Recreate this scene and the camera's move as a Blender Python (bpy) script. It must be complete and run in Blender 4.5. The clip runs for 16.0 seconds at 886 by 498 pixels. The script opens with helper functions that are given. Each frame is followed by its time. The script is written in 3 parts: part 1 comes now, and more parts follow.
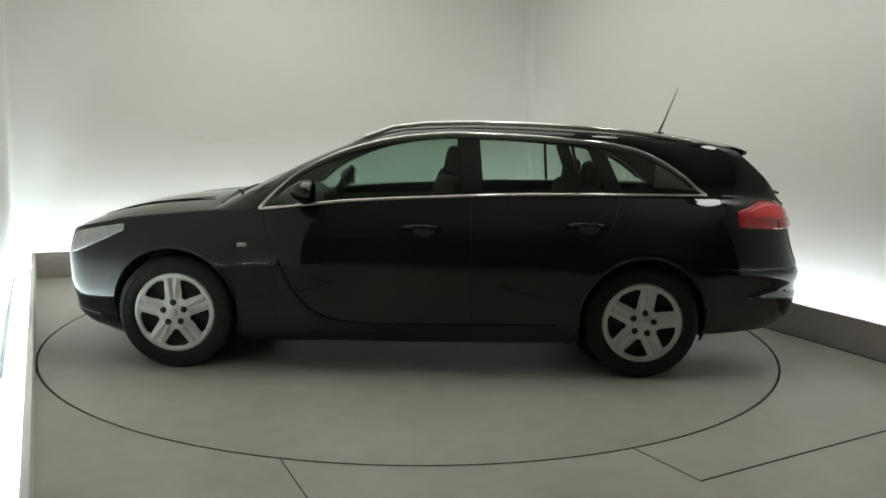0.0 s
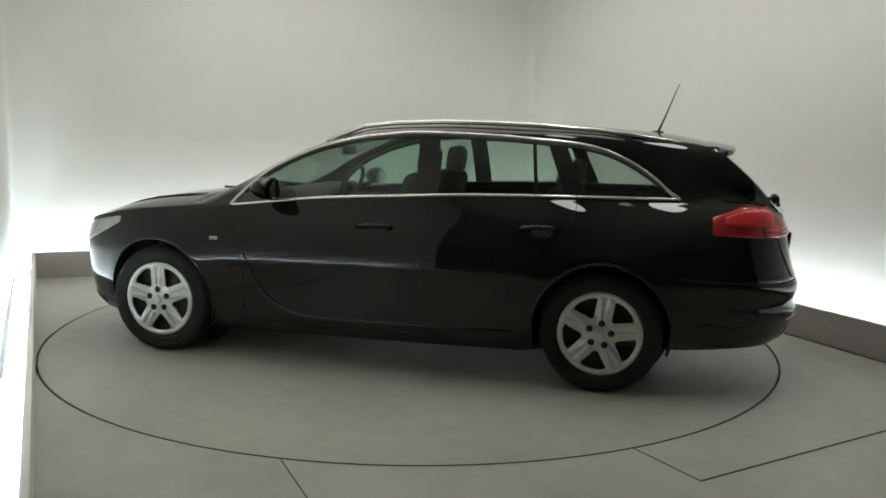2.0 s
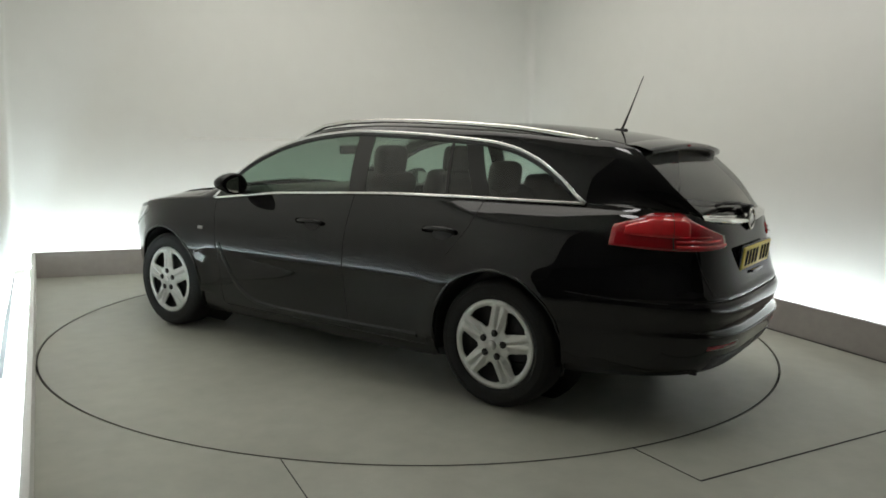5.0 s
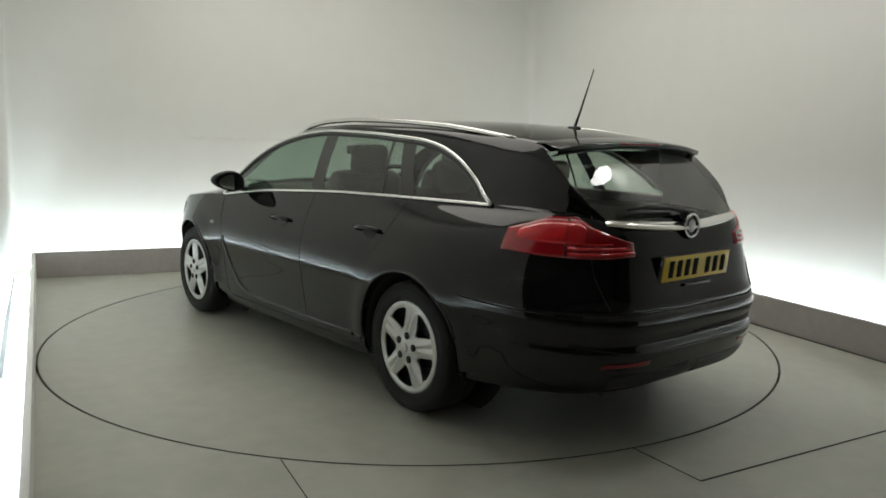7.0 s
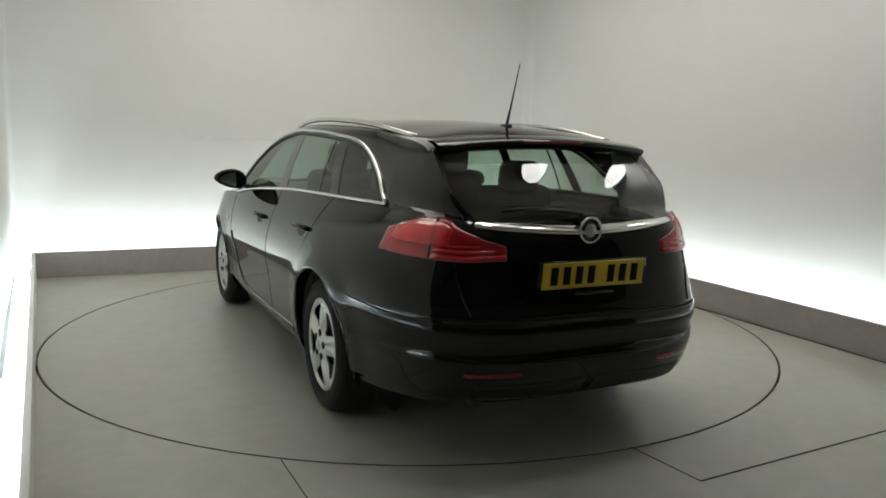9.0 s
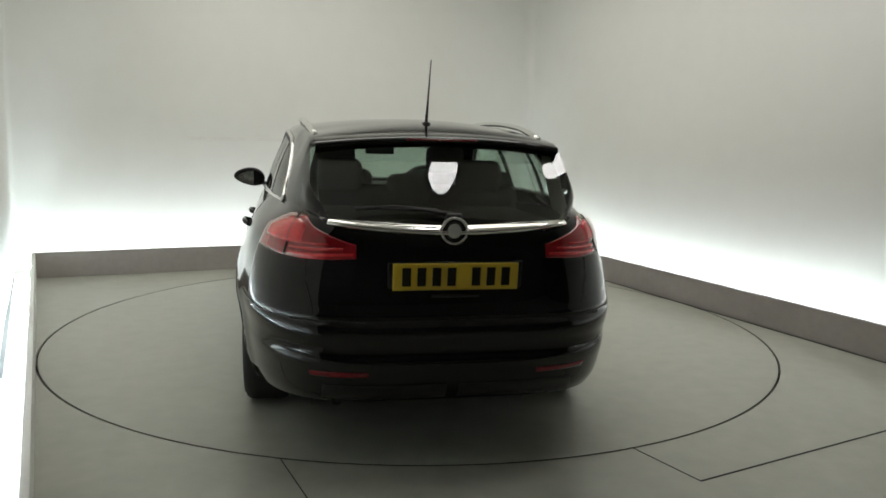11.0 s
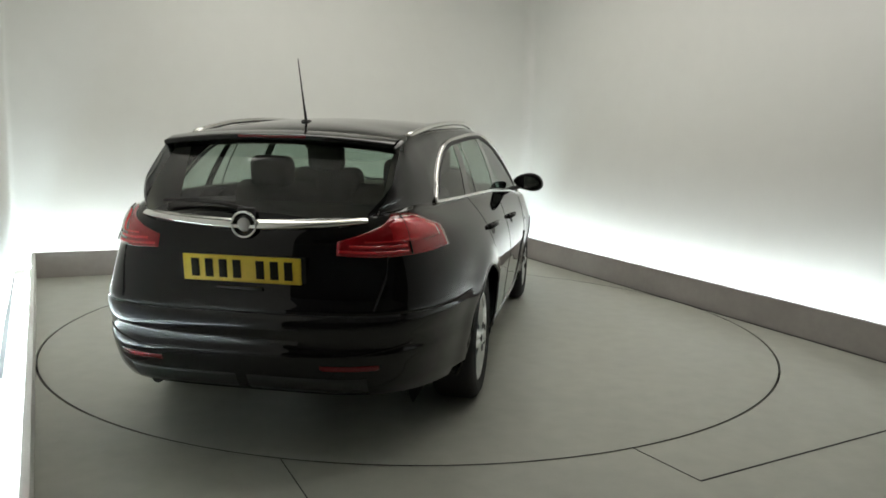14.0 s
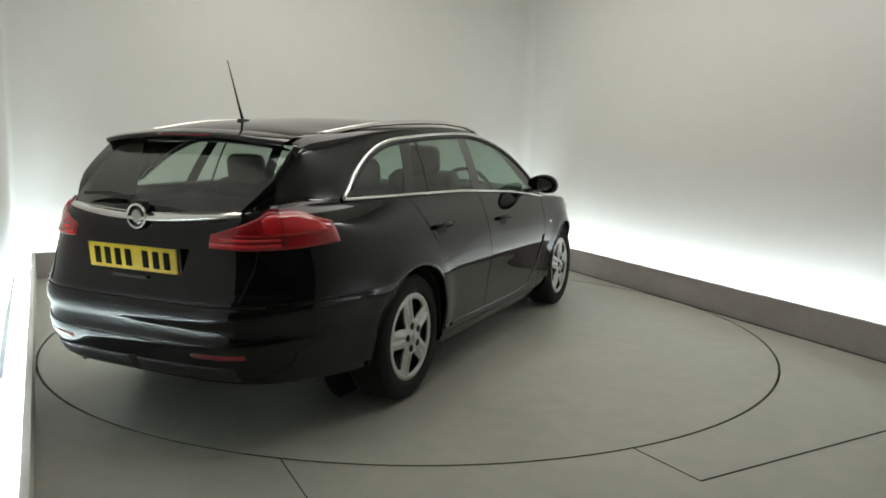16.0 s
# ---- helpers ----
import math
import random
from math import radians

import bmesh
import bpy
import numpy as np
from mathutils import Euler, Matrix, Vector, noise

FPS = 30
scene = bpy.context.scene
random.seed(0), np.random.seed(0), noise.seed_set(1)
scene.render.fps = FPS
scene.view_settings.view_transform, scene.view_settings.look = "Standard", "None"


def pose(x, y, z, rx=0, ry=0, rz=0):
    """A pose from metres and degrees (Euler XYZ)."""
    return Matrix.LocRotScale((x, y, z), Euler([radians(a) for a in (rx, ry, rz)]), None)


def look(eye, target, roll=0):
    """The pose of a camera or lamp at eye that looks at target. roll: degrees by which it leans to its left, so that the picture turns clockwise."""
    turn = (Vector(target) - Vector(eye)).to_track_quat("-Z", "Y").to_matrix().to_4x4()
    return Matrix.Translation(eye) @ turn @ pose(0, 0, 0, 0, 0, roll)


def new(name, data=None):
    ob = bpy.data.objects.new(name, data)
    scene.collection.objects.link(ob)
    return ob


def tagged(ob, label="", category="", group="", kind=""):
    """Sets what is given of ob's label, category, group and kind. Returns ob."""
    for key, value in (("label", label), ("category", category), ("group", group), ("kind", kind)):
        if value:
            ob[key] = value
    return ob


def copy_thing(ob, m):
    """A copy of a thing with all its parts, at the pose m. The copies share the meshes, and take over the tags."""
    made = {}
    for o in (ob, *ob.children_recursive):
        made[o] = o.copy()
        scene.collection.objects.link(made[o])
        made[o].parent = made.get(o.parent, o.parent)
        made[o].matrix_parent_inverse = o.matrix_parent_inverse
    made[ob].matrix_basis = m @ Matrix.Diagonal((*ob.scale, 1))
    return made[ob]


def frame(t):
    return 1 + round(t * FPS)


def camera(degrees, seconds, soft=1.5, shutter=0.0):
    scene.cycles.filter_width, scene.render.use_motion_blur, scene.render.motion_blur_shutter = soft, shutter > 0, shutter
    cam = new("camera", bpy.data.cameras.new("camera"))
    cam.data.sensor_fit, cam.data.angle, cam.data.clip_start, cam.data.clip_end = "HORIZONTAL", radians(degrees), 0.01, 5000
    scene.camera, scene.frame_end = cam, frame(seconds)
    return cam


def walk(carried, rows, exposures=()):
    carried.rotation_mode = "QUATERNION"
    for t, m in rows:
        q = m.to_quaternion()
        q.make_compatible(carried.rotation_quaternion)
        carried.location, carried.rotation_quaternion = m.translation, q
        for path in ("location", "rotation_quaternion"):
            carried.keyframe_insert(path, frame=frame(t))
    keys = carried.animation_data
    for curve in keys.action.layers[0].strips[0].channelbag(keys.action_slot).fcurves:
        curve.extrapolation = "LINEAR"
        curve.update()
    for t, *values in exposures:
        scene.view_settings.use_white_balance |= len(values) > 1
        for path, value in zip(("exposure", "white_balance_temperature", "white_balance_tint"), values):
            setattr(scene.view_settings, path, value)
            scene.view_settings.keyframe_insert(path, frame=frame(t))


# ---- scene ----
cam = camera(60.04, 16.0, soft=1.7, shutter=0.0)


def cam_pose():
    """The fixed camera: eye, heading 2.03 degrees off the y axis, 8.14 degrees down."""
    ya, pi = radians(2.027), radians(-8.139)
    way = Vector((math.sin(ya) * math.cos(pi), math.cos(ya) * math.cos(pi), math.sin(pi)))
    eye = Vector((0, -5.591, 1.373))
    return look(eye, eye + way, 1.271)


walk(cam, [(0.0, cam_pose()), (16.0, cam_pose())], exposures=[(0.0, 0.0), (16.0, 0.0)])

# ---- light ----
world = bpy.data.worlds.new("world")
scene.world = world
world.use_nodes = True
world.node_tree.nodes["Background"].inputs[0].default_value = (0.8, 0.85, 0.9, 1)
world.node_tree.nodes["Background"].inputs[1].default_value = 0.02


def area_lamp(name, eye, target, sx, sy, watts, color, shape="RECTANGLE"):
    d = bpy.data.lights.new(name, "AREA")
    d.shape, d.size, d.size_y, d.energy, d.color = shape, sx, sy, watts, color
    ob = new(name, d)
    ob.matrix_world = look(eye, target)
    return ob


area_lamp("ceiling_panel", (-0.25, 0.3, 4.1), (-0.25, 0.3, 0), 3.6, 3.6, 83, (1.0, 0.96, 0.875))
for lx, ly in ((0.60, -2.0), (1.9, -1.35), (3.15, -0.7)):
    area_lamp("oval_lamp", (lx, ly, 3.95), (lx, ly, 0), 0.32, 0.85, 6.5, (1.0, 0.98, 0.95), "ELLIPSE")

# ---- materials ----


def material(name, color, rough=0.5, metal=0.0, coat=0.0, bump=0.0, bscale=60.0, var=0.0, vscale=3.0, spec=0.5, rvar=0.0):
    m = bpy.data.materials.new(name)
    m.use_nodes = True
    nt = m.node_tree
    b = nt.nodes["Principled BSDF"]
    b.inputs["Base Color"].default_value = (*color, 1)
    b.inputs["Roughness"].default_value = rough
    b.inputs["Metallic"].default_value = metal
    b.inputs["Coat Weight"].default_value = coat
    b.inputs["Coat Roughness"].default_value = 0.03
    b.inputs["Coat IOR"].default_value = 1.46
    b.inputs["Specular IOR Level"].default_value = spec
    tc = nt.nodes.new("ShaderNodeTexCoord")
    if var or rvar:
        n = nt.nodes.new("ShaderNodeTexNoise")
        n.inputs["Scale"].default_value = vscale
        n.inputs["Detail"].default_value = 8
        n.inputs["Roughness"].default_value = 0.62
        nt.links.new(tc.outputs["Object"], n.inputs["Vector"])
    if var:
        r = nt.nodes.new("ShaderNodeMapRange")
        r.inputs["From Min"].default_value, r.inputs["From Max"].default_value = 0.3, 0.7
        r.inputs["To Min"].default_value, r.inputs["To Max"].default_value = 1 - var, 1 + var
        fine = nt.nodes.new("ShaderNodeTexNoise")
        fine.inputs["Scale"].default_value = vscale * 7.3
        fine.inputs["Detail"].default_value = 5
        nt.links.new(tc.outputs["Object"], fine.inputs["Vector"])
        both = nt.nodes.new("ShaderNodeMath")
        both.operation = "MULTIPLY_ADD"
        both.inputs[1].default_value = 0.35
        half = nt.nodes.new("ShaderNodeMath")
        half.operation = "MULTIPLY"
        half.inputs[1].default_value = 0.65
        nt.links.new(n.outputs["Fac"], half.inputs[0])
        nt.links.new(fine.outputs["Fac"], both.inputs[0])
        nt.links.new(half.outputs[0], both.inputs[2])
        nt.links.new(both.outputs[0], r.inputs["Value"])
        mx = nt.nodes.new("ShaderNodeVectorMath")
        mx.operation = "SCALE"
        mx.inputs[0].default_value = color
        nt.links.new(r.outputs[0], mx.inputs["Scale"])
        nt.links.new(mx.outputs[0], b.inputs["Base Color"])
    if rvar:
        r2 = nt.nodes.new("ShaderNodeMapRange")
        r2.inputs["From Min"].default_value, r2.inputs["From Max"].default_value = 0.3, 0.7
        r2.inputs["To Min"].default_value, r2.inputs["To Max"].default_value = rough - rvar, rough + rvar
        nt.links.new(n.outputs["Fac"], r2.inputs["Value"])
        nt.links.new(r2.outputs[0], b.inputs["Roughness"])
    if bump:
        n2 = nt.nodes.new("ShaderNodeTexNoise")
        n2.inputs["Scale"].default_value = bscale
        n2.inputs["Detail"].default_value = 4
        bp = nt.nodes.new("ShaderNodeBump")
        bp.inputs["Strength"].default_value = bump
        bp.inputs["Distance"].default_value = 0.004
        nt.links.new(tc.outputs["Object"], n2.inputs["Vector"])
        nt.links.new(n2.outputs["Fac"], bp.inputs["Height"])
        nt.links.new(bp.outputs[0], b.inputs["Normal"])
    return m


def glass_material(name, tint, gloss_rough=0.0):
    m = bpy.data.materials.new(name)
    m.use_nodes = True
    nt = m.node_tree
    nt.nodes.remove(nt.nodes["Principled BSDF"])
    out = nt.nodes["Material Output"]
    t = nt.nodes.new("ShaderNodeBsdfTransparent")
    t.inputs[0].default_value = (*tint, 1)
    g = nt.nodes.new("ShaderNodeBsdfGlossy")
    g.inputs["Roughness"].default_value = gloss_rough
    lw = nt.nodes.new("ShaderNodeLayerWeight")
    lw.inputs["Blend"].default_value = 0.5
    pw = nt.nodes.new("ShaderNodeMath")
    pw.operation = "POWER"
    pw.inputs[1].default_value = 4.0
    nt.links.new(lw.outputs["Facing"], pw.inputs[0])
    f = nt.nodes.new("ShaderNodeMath")
    f.operation = "MULTIPLY_ADD"
    f.inputs[1].default_value, f.inputs[2].default_value = 0.75, 0.085
    nt.links.new(pw.outputs[0], f.inputs[0])
    mx = nt.nodes.new("ShaderNodeMixShader")
    for a, b in ((f.outputs[0], mx.inputs[0]), (t.outputs[0], mx.inputs[1]), (g.outputs[0], mx.inputs[2]), (mx.outputs[0], out.inputs[0])):
        nt.links.new(a, b)
    return m


def glow_material(name, color, strength):
    m = bpy.data.materials.new(name)
    m.use_nodes = True
    b = m.node_tree.nodes["Principled BSDF"]
    b.inputs["Base Color"].default_value = (*color, 1)
    b.inputs["Emission Color"].default_value = (*color, 1)
    b.inputs["Emission Strength"].default_value = strength
    return m


M_WALL = material("backdrop_and_lit_upstand", (0.73, 0.738, 0.71), 0.75, bump=0.15, bscale=9, var=0.025, vscale=0.8)
M_FLOOR = material("floor_paint", (0.395, 0.402, 0.350), 0.42, bump=0.12, bscale=30, var=0.15, vscale=1.1, rvar=0.1)
M_WALL_BAND = material("darker_wall_band", (0.66, 0.655, 0.62), 0.8, bump=0.2, bscale=40, var=0.05, vscale=6)
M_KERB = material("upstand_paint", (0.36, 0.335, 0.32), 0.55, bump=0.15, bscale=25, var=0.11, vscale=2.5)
M_HALL = material("dark_hall", (0.28, 0.27, 0.25), 0.9, var=0.2, vscale=1.0)
M_CEIL = material("ceiling_paint", (0.72, 0.68, 0.62), 0.8, var=0.05)
M_GROOVE = material("groove_shadow", (0.02, 0.02, 0.02), 0.8, var=0.3, vscale=20)
M_TUBE = glow_material("tube_light", (0.86, 0.955, 1.0), 54.0)
M_TUBE_BRIGHT = glow_material("bright_tube_light", (0.80, 0.935, 1.0), 82.0)
M_TUBE_RIGHT = glow_material("soft_tube_light", (0.86, 0.955, 1.0), 46.0)
M_PAINT = material("black_car_paint", (0.0075, 0.0075, 0.008), 0.35, coat=1.0, spec=0.0, var=0.1, vscale=5)
M_TRIM = material("black_plastic", (0.012, 0.012, 0.012), 0.5, bump=0.2, bscale=300, var=0.2, vscale=40)
M_GLOSSB = material("gloss_black_pillar", (0.008, 0.008, 0.008), 0.12, coat=0.5, rvar=0.03)
M_RUBBER = material("tyre_rubber", (0.007, 0.007, 0.007), 0.8, bump=0.3, bscale=120, var=0.25, vscale=25)
M_CHROME = material("chrome", (0.75, 0.75, 0.73), 0.14, metal=1.0, rvar=0.04, vscale=12)
M_SILVER = material("silver_wheel_paint", (0.58, 0.58, 0.56), 0.32, metal=0.4, coat=0.3, var=0.06, vscale=20)
M_DARKRIM = material("steel_wheel_black", (0.012, 0.012, 0.013), 0.6, var=0.2, vscale=20)
M_GLASS = glass_material("tinted_side_glass", (0.50, 0.62, 0.55))
M_QGLASS = glass_material("dark_tinted_glass", (0.58, 0.66, 0.61))
M_RGLASS = glass_material("tinted_rear_glass", (0.68, 0.74, 0.68))
M_CLOTH = material("seat_cloth", (0.11, 0.105, 0.095), 0.9, bump=0.4, bscale=400, var=0.2, vscale=60)
M_GREYT = material("interior_grey", (0.10, 0.095, 0.085), 0.8, var=0.1, vscale=20)
M_LINING = material("cream_lining", (0.50, 0.47, 0.41), 0.85, bump=0.2, bscale=200, var=0.06, vscale=10)
M_RED = material("red_lens", (0.40, 0.006, 0.014), 0.12, coat=1.0, var=0.15, vscale=14)
M_RED2 = material("bright_red_lens", (0.78, 0.02, 0.03), 0.15, coat=1.0, var=0.1, vscale=18)
M_REDD = material("dark_red_reflector", (0.20, 0.008, 0.012), 0.2, coat=0.6, var=0.1, vscale=30)
M_YEL = material("yellow_plate", (0.74, 0.52, 0.03), 0.4, var=0.08, vscale=20)
M_INK = material("plate_ink", (0.02, 0.018, 0.012), 0.9, var=0.1, spec=0.1)
M_LENS = material("headlamp_lens", (0.34, 0.345, 0.34), 0.15, metal=0.3, coat=1.0, var=0.3, vscale=18)

# ---- helpers for meshes ----


def mesh_object(name, verts, faces, mat, parent=None, smooth=True, label=""):
    me = bpy.data.meshes.new(name)
    me.from_pydata([tuple(v) for v in verts], [], faces)
    me.materials.append(mat)
    me.polygons.foreach_set("use_smooth", [smooth] * len(me.polygons))
    me.update()
    ob = new(name, me)
    if parent:
        ob.parent = parent
    if label:
        ob["label"] = label
    return ob


def part(name, bm, mat, parent=None, label="", smooth=True):
    bmesh.ops.recalc_face_normals(bm, faces=bm.faces)
    me = bpy.data.meshes.new(name)
    bm.to_mesh(me)
    bm.free()
    me.materials.append(mat)
    me.polygons.foreach_set("use_smooth", [smooth] * len(me.polygons))
    ob = new(name, me)
    if parent:
        ob.parent = parent
    if label:
        ob["label"] = label
    return ob


def face_out(ob):
    """Turn a pane so that it faces away from the middle of the cabin."""
    me = ob.data
    me.update()
    s = sum((p.normal.dot(p.center - Vector((-0.4, 0, 0.8))) * p.area for p in me.polygons), 0.0)
    if s < 0:
        me.flip_normals()
    return ob


def grid_faces(n, m, closed_n=False, flip=False):
    """Quads for n rows of m points."""
    f = []
    for i in range(n if closed_n else n - 1):
        k = (i + 1) % n
        for j in range(m - 1):
            q = (i * m + j, i * m + j + 1, k * m + j + 1, k * m + j)
            f.append(q[::-1] if flip else q)
    return f


def tube(name, pts, radius, mat, parent=None, sides=8, label="", flat=1.0):
    """A bar along points; flat squeezes it across its second axis. The ends are closed."""
    pts = [Vector(p) for p in pts]
    verts, n = [], len(pts)
    for i, p in enumerate(pts):
        d = (pts[min(i + 1, n - 1)] - pts[max(i - 1, 0)]).normalized()
        a = d.cross(Vector((0, 0, 1)) if abs(d.z) < 0.95 else Vector((1, 0, 0))).normalized()
        b = d.cross(a)
        r = radius[i] if isinstance(radius, (list, tuple)) else radius
        for k in range(sides):
            w = 2 * math.pi * k / sides
            verts.append(p + a * (r * math.cos(w)) + b * (r * flat * math.sin(w)))
    faces = []
    for i in range(n - 1):
        for k in range(sides):
            l = (k + 1) % sides
            faces.append((i * sides + k, i * sides + l, (i + 1) * sides + l, (i + 1) * sides + k))
    faces.append(tuple(range(sides))[::-1])
    faces.append(tuple((n - 1) * sides + k for k in range(sides)))
    return mesh_object(name, verts, faces, mat, parent, True, label)


def rounded_box(name, sx, sy, sz, bevel, mat, parent=None, m=None, label="", seg=3):
    bm = bmesh.new()
    bmesh.ops.create_cube(bm, size=1.0, matrix=Matrix.Diagonal((sx, sy, sz, 1)))
    bmesh.ops.bevel(bm, geom=bm.edges[:], offset=bevel, segments=seg, profile=0.5, affect="EDGES")
    if m is not None:
        bm.transform(m)
    return part(name, bm, mat, parent, label)


def lathe(name, profile, mat, parent=None, seg=48, label="", axis="y"):
    """Turn (radius, offset) pairs about the y axis."""
    verts = []
    for k in range(seg):
        a = 2 * math.pi * k / seg
        for r, o in profile:
            verts.append((r * math.cos(a), o, r * math.sin(a)) if axis == "y" else (r * math.cos(a), r * math.sin(a), o))
    return mesh_object(name, verts, grid_faces(seg, len(profile), True), mat, parent, True, label)


def smooth_curve(xs, ys):
    """A monotone cubic through the knots (xs rising)."""
    xs, ys = np.array(xs, float), np.array(ys, float)
    h, d = np.diff(xs), np.diff(ys) / np.diff(xs)
    m = np.zeros(len(xs))
    m[0], m[-1] = d[0], d[-1]
    for i in range(1, len(xs) - 1):
        if d[i - 1] * d[i] > 0:
            w1, w2 = 2 * h[i] + h[i - 1], h[i] + 2 * h[i - 1]
            m[i] = (w1 + w2) / (w1 / d[i - 1] + w2 / d[i])

    def f(x):
        x = min(max(float(x), xs[0]), xs[-1])
        i = min(max(int(np.searchsorted(xs, x)) - 1, 0), len(xs) - 2)
        t = (x - xs[i]) / h[i]
        return float(ys[i] * (1 + 2 * t) * (1 - t) ** 2 + m[i] * h[i] * t * (1 - t) ** 2 + ys[i + 1] * t * t * (3 - 2 * t) + m[i + 1] * h[i] * t * t * (t - 1))
    return f


# ---- the studio ----
R_TABLE = 2.496
A, B = Vector((-3.55, 1.60, 0)), Vector((1.25, 3.585, 0))      # rear corners of the tray
L_END, R_END = Vector((-1.07, -3.55, 0)), Vector((4.46, -4.30, 0))
UP = 0.24
N_BACK = Vector((-(B - A).y, (B - A).x, 0)).normalized()
N_LEFT = Vector(((L_END - A).y, -(L_END - A).x, 0)).normalized()
N_RIGHT = Vector((-(R_END - B).y, (R_END - B).x, 0)).normalized()
if N_LEFT.x > 0:
    N_LEFT = -N_LEFT
if N_RIGHT.x < 0:
    N_RIGHT = -N_RIGHT


def prism(name, quad, z0, z1, mat, bevel=0.0, label=""):
    bm = bmesh.new()
    vs = [bm.verts.new((q[0], q[1], z0)) for q in quad] + [bm.verts.new((q[0], q[1], z1)) for q in quad]
    n = len(quad)
    bm.faces.new(vs[:n])
    bm.faces.new(vs[n:])
    for i in range(n):
        bm.faces.new((vs[i], vs[(i + 1) % n], vs[n + (i + 1) % n], vs[n + i]))
    bmesh.ops.recalc_face_normals(bm, faces=bm.faces)
    if bevel:
        bmesh.ops.bevel(bm, geom=bm.edges[:], offset=bevel, segments=2, affect="EDGES")
    return tagged(part(name, bm, mat, None, label, False), kind="structure")


def floor_sheet():
    """One sheet with a round hole for the turntable."""
    rings = [R_TABLE + 0.012, 2.7, 3.2, 4.5, 7.0, 12.0]
    n = 160
    verts = []
    for k in range(n):
        a = 2 * math.pi * k / n
        verts.append((rings[0] * math.cos(a), rings[0] * math.sin(a), -0.05))
        for r in rings:
            verts.append((r * math.cos(a), r * math.sin(a), 0))
    ob = mesh_object("floor", verts, grid_faces(n, len(rings) + 1, True, True), M_FLOOR, None, False)
    tagged(ob, "grey painted studio floor around the turntable", "floor", kind="structure")
    base = mesh_object("floor_pit", [(3 * math.cos(k * 0.2618), 3 * math.sin(k * 0.2618), -0.06) for k in range(24)], [tuple(range(24))], M_GROOVE, None, False)
    tagged(base, "dark pit under the turntable edge", "floor", kind="structure")


def seam(a, b, width=0.008):
    a, b = Vector((*a, 0)), Vector((*b, 0))
    s = (b - a).normalized().cross(Vector((0, 0, 1))) * width / 2
    ob = prism("floor_seam", [a - s, b - s, b + s, a + s], -0.002, 0.0025, M_GROOVE)
    tagged(ob, "thin dark joint between painted floor panels", "floor")


def turntable():
    prof = [(0.0, 0.0), (0.6, 0.0), (1.2, 0.0), (1.8, 0.0), (R_TABLE - 0.004, 0.0), (R_TABLE, -0.004), (R_TABLE, -0.05)]
    ob = lathe("turntable", prof, M_FLOOR, None, 160, axis="z")
    for pl in ob.data.polygons:
        pl.use_smooth = False
    n = 160
    mesh_object("rim_joint", [(r * math.cos(2 * math.pi * k / n), r * math.sin(2 * math.pi * k / n), z) for k in range(n) for r, z in ((2.4955, -0.001), (2.4965, 0.001), (2.4990, 0.001), (2.500, -0.001))],
                grid_faces(n, 4, True, True), M_GROOVE, ob, False, "thin black joint round the edge")
    return tagged(ob, "round grey painted turntable flush with the floor", "turntable")


floor_sheet()
seam((-3.80, 1.66), (-2.30, -1.40), 0.03)
table = turntable()
seam((-0.565, -2.445), (-0.20, -3.24), 0.0035)
seam((1.003, -2.295), (1.19, -2.632), 0.0035)
seam((1.19, -2.632), (4.3, -1.05))

seam((1.29, 3.46), (4.43, -4.25), 0.018)
T_UP = 0.03
bk = N_BACK * T_UP
lf = N_LEFT * T_UP
rt = N_RIGHT * T_UP
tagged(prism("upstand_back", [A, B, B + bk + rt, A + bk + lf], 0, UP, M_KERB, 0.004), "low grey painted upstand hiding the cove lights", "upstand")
# left upstand: pale wall colour stands in for light falling on its face
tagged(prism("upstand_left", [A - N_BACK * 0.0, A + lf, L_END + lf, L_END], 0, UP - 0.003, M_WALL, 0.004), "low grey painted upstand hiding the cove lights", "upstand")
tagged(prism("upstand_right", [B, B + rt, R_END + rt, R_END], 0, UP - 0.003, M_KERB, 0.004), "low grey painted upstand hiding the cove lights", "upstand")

G1, G2, G3 = 0.50, 0.22, 0.36
WA = A + N_BACK * G1 + N_LEFT * G2
WB = B + N_BACK * G1 + N_RIGHT * G3
WL = A.lerp(L_END, 1.0) + N_LEFT * G2
WR = R_END + N_RIGHT * G3
WALL_H = 4.2


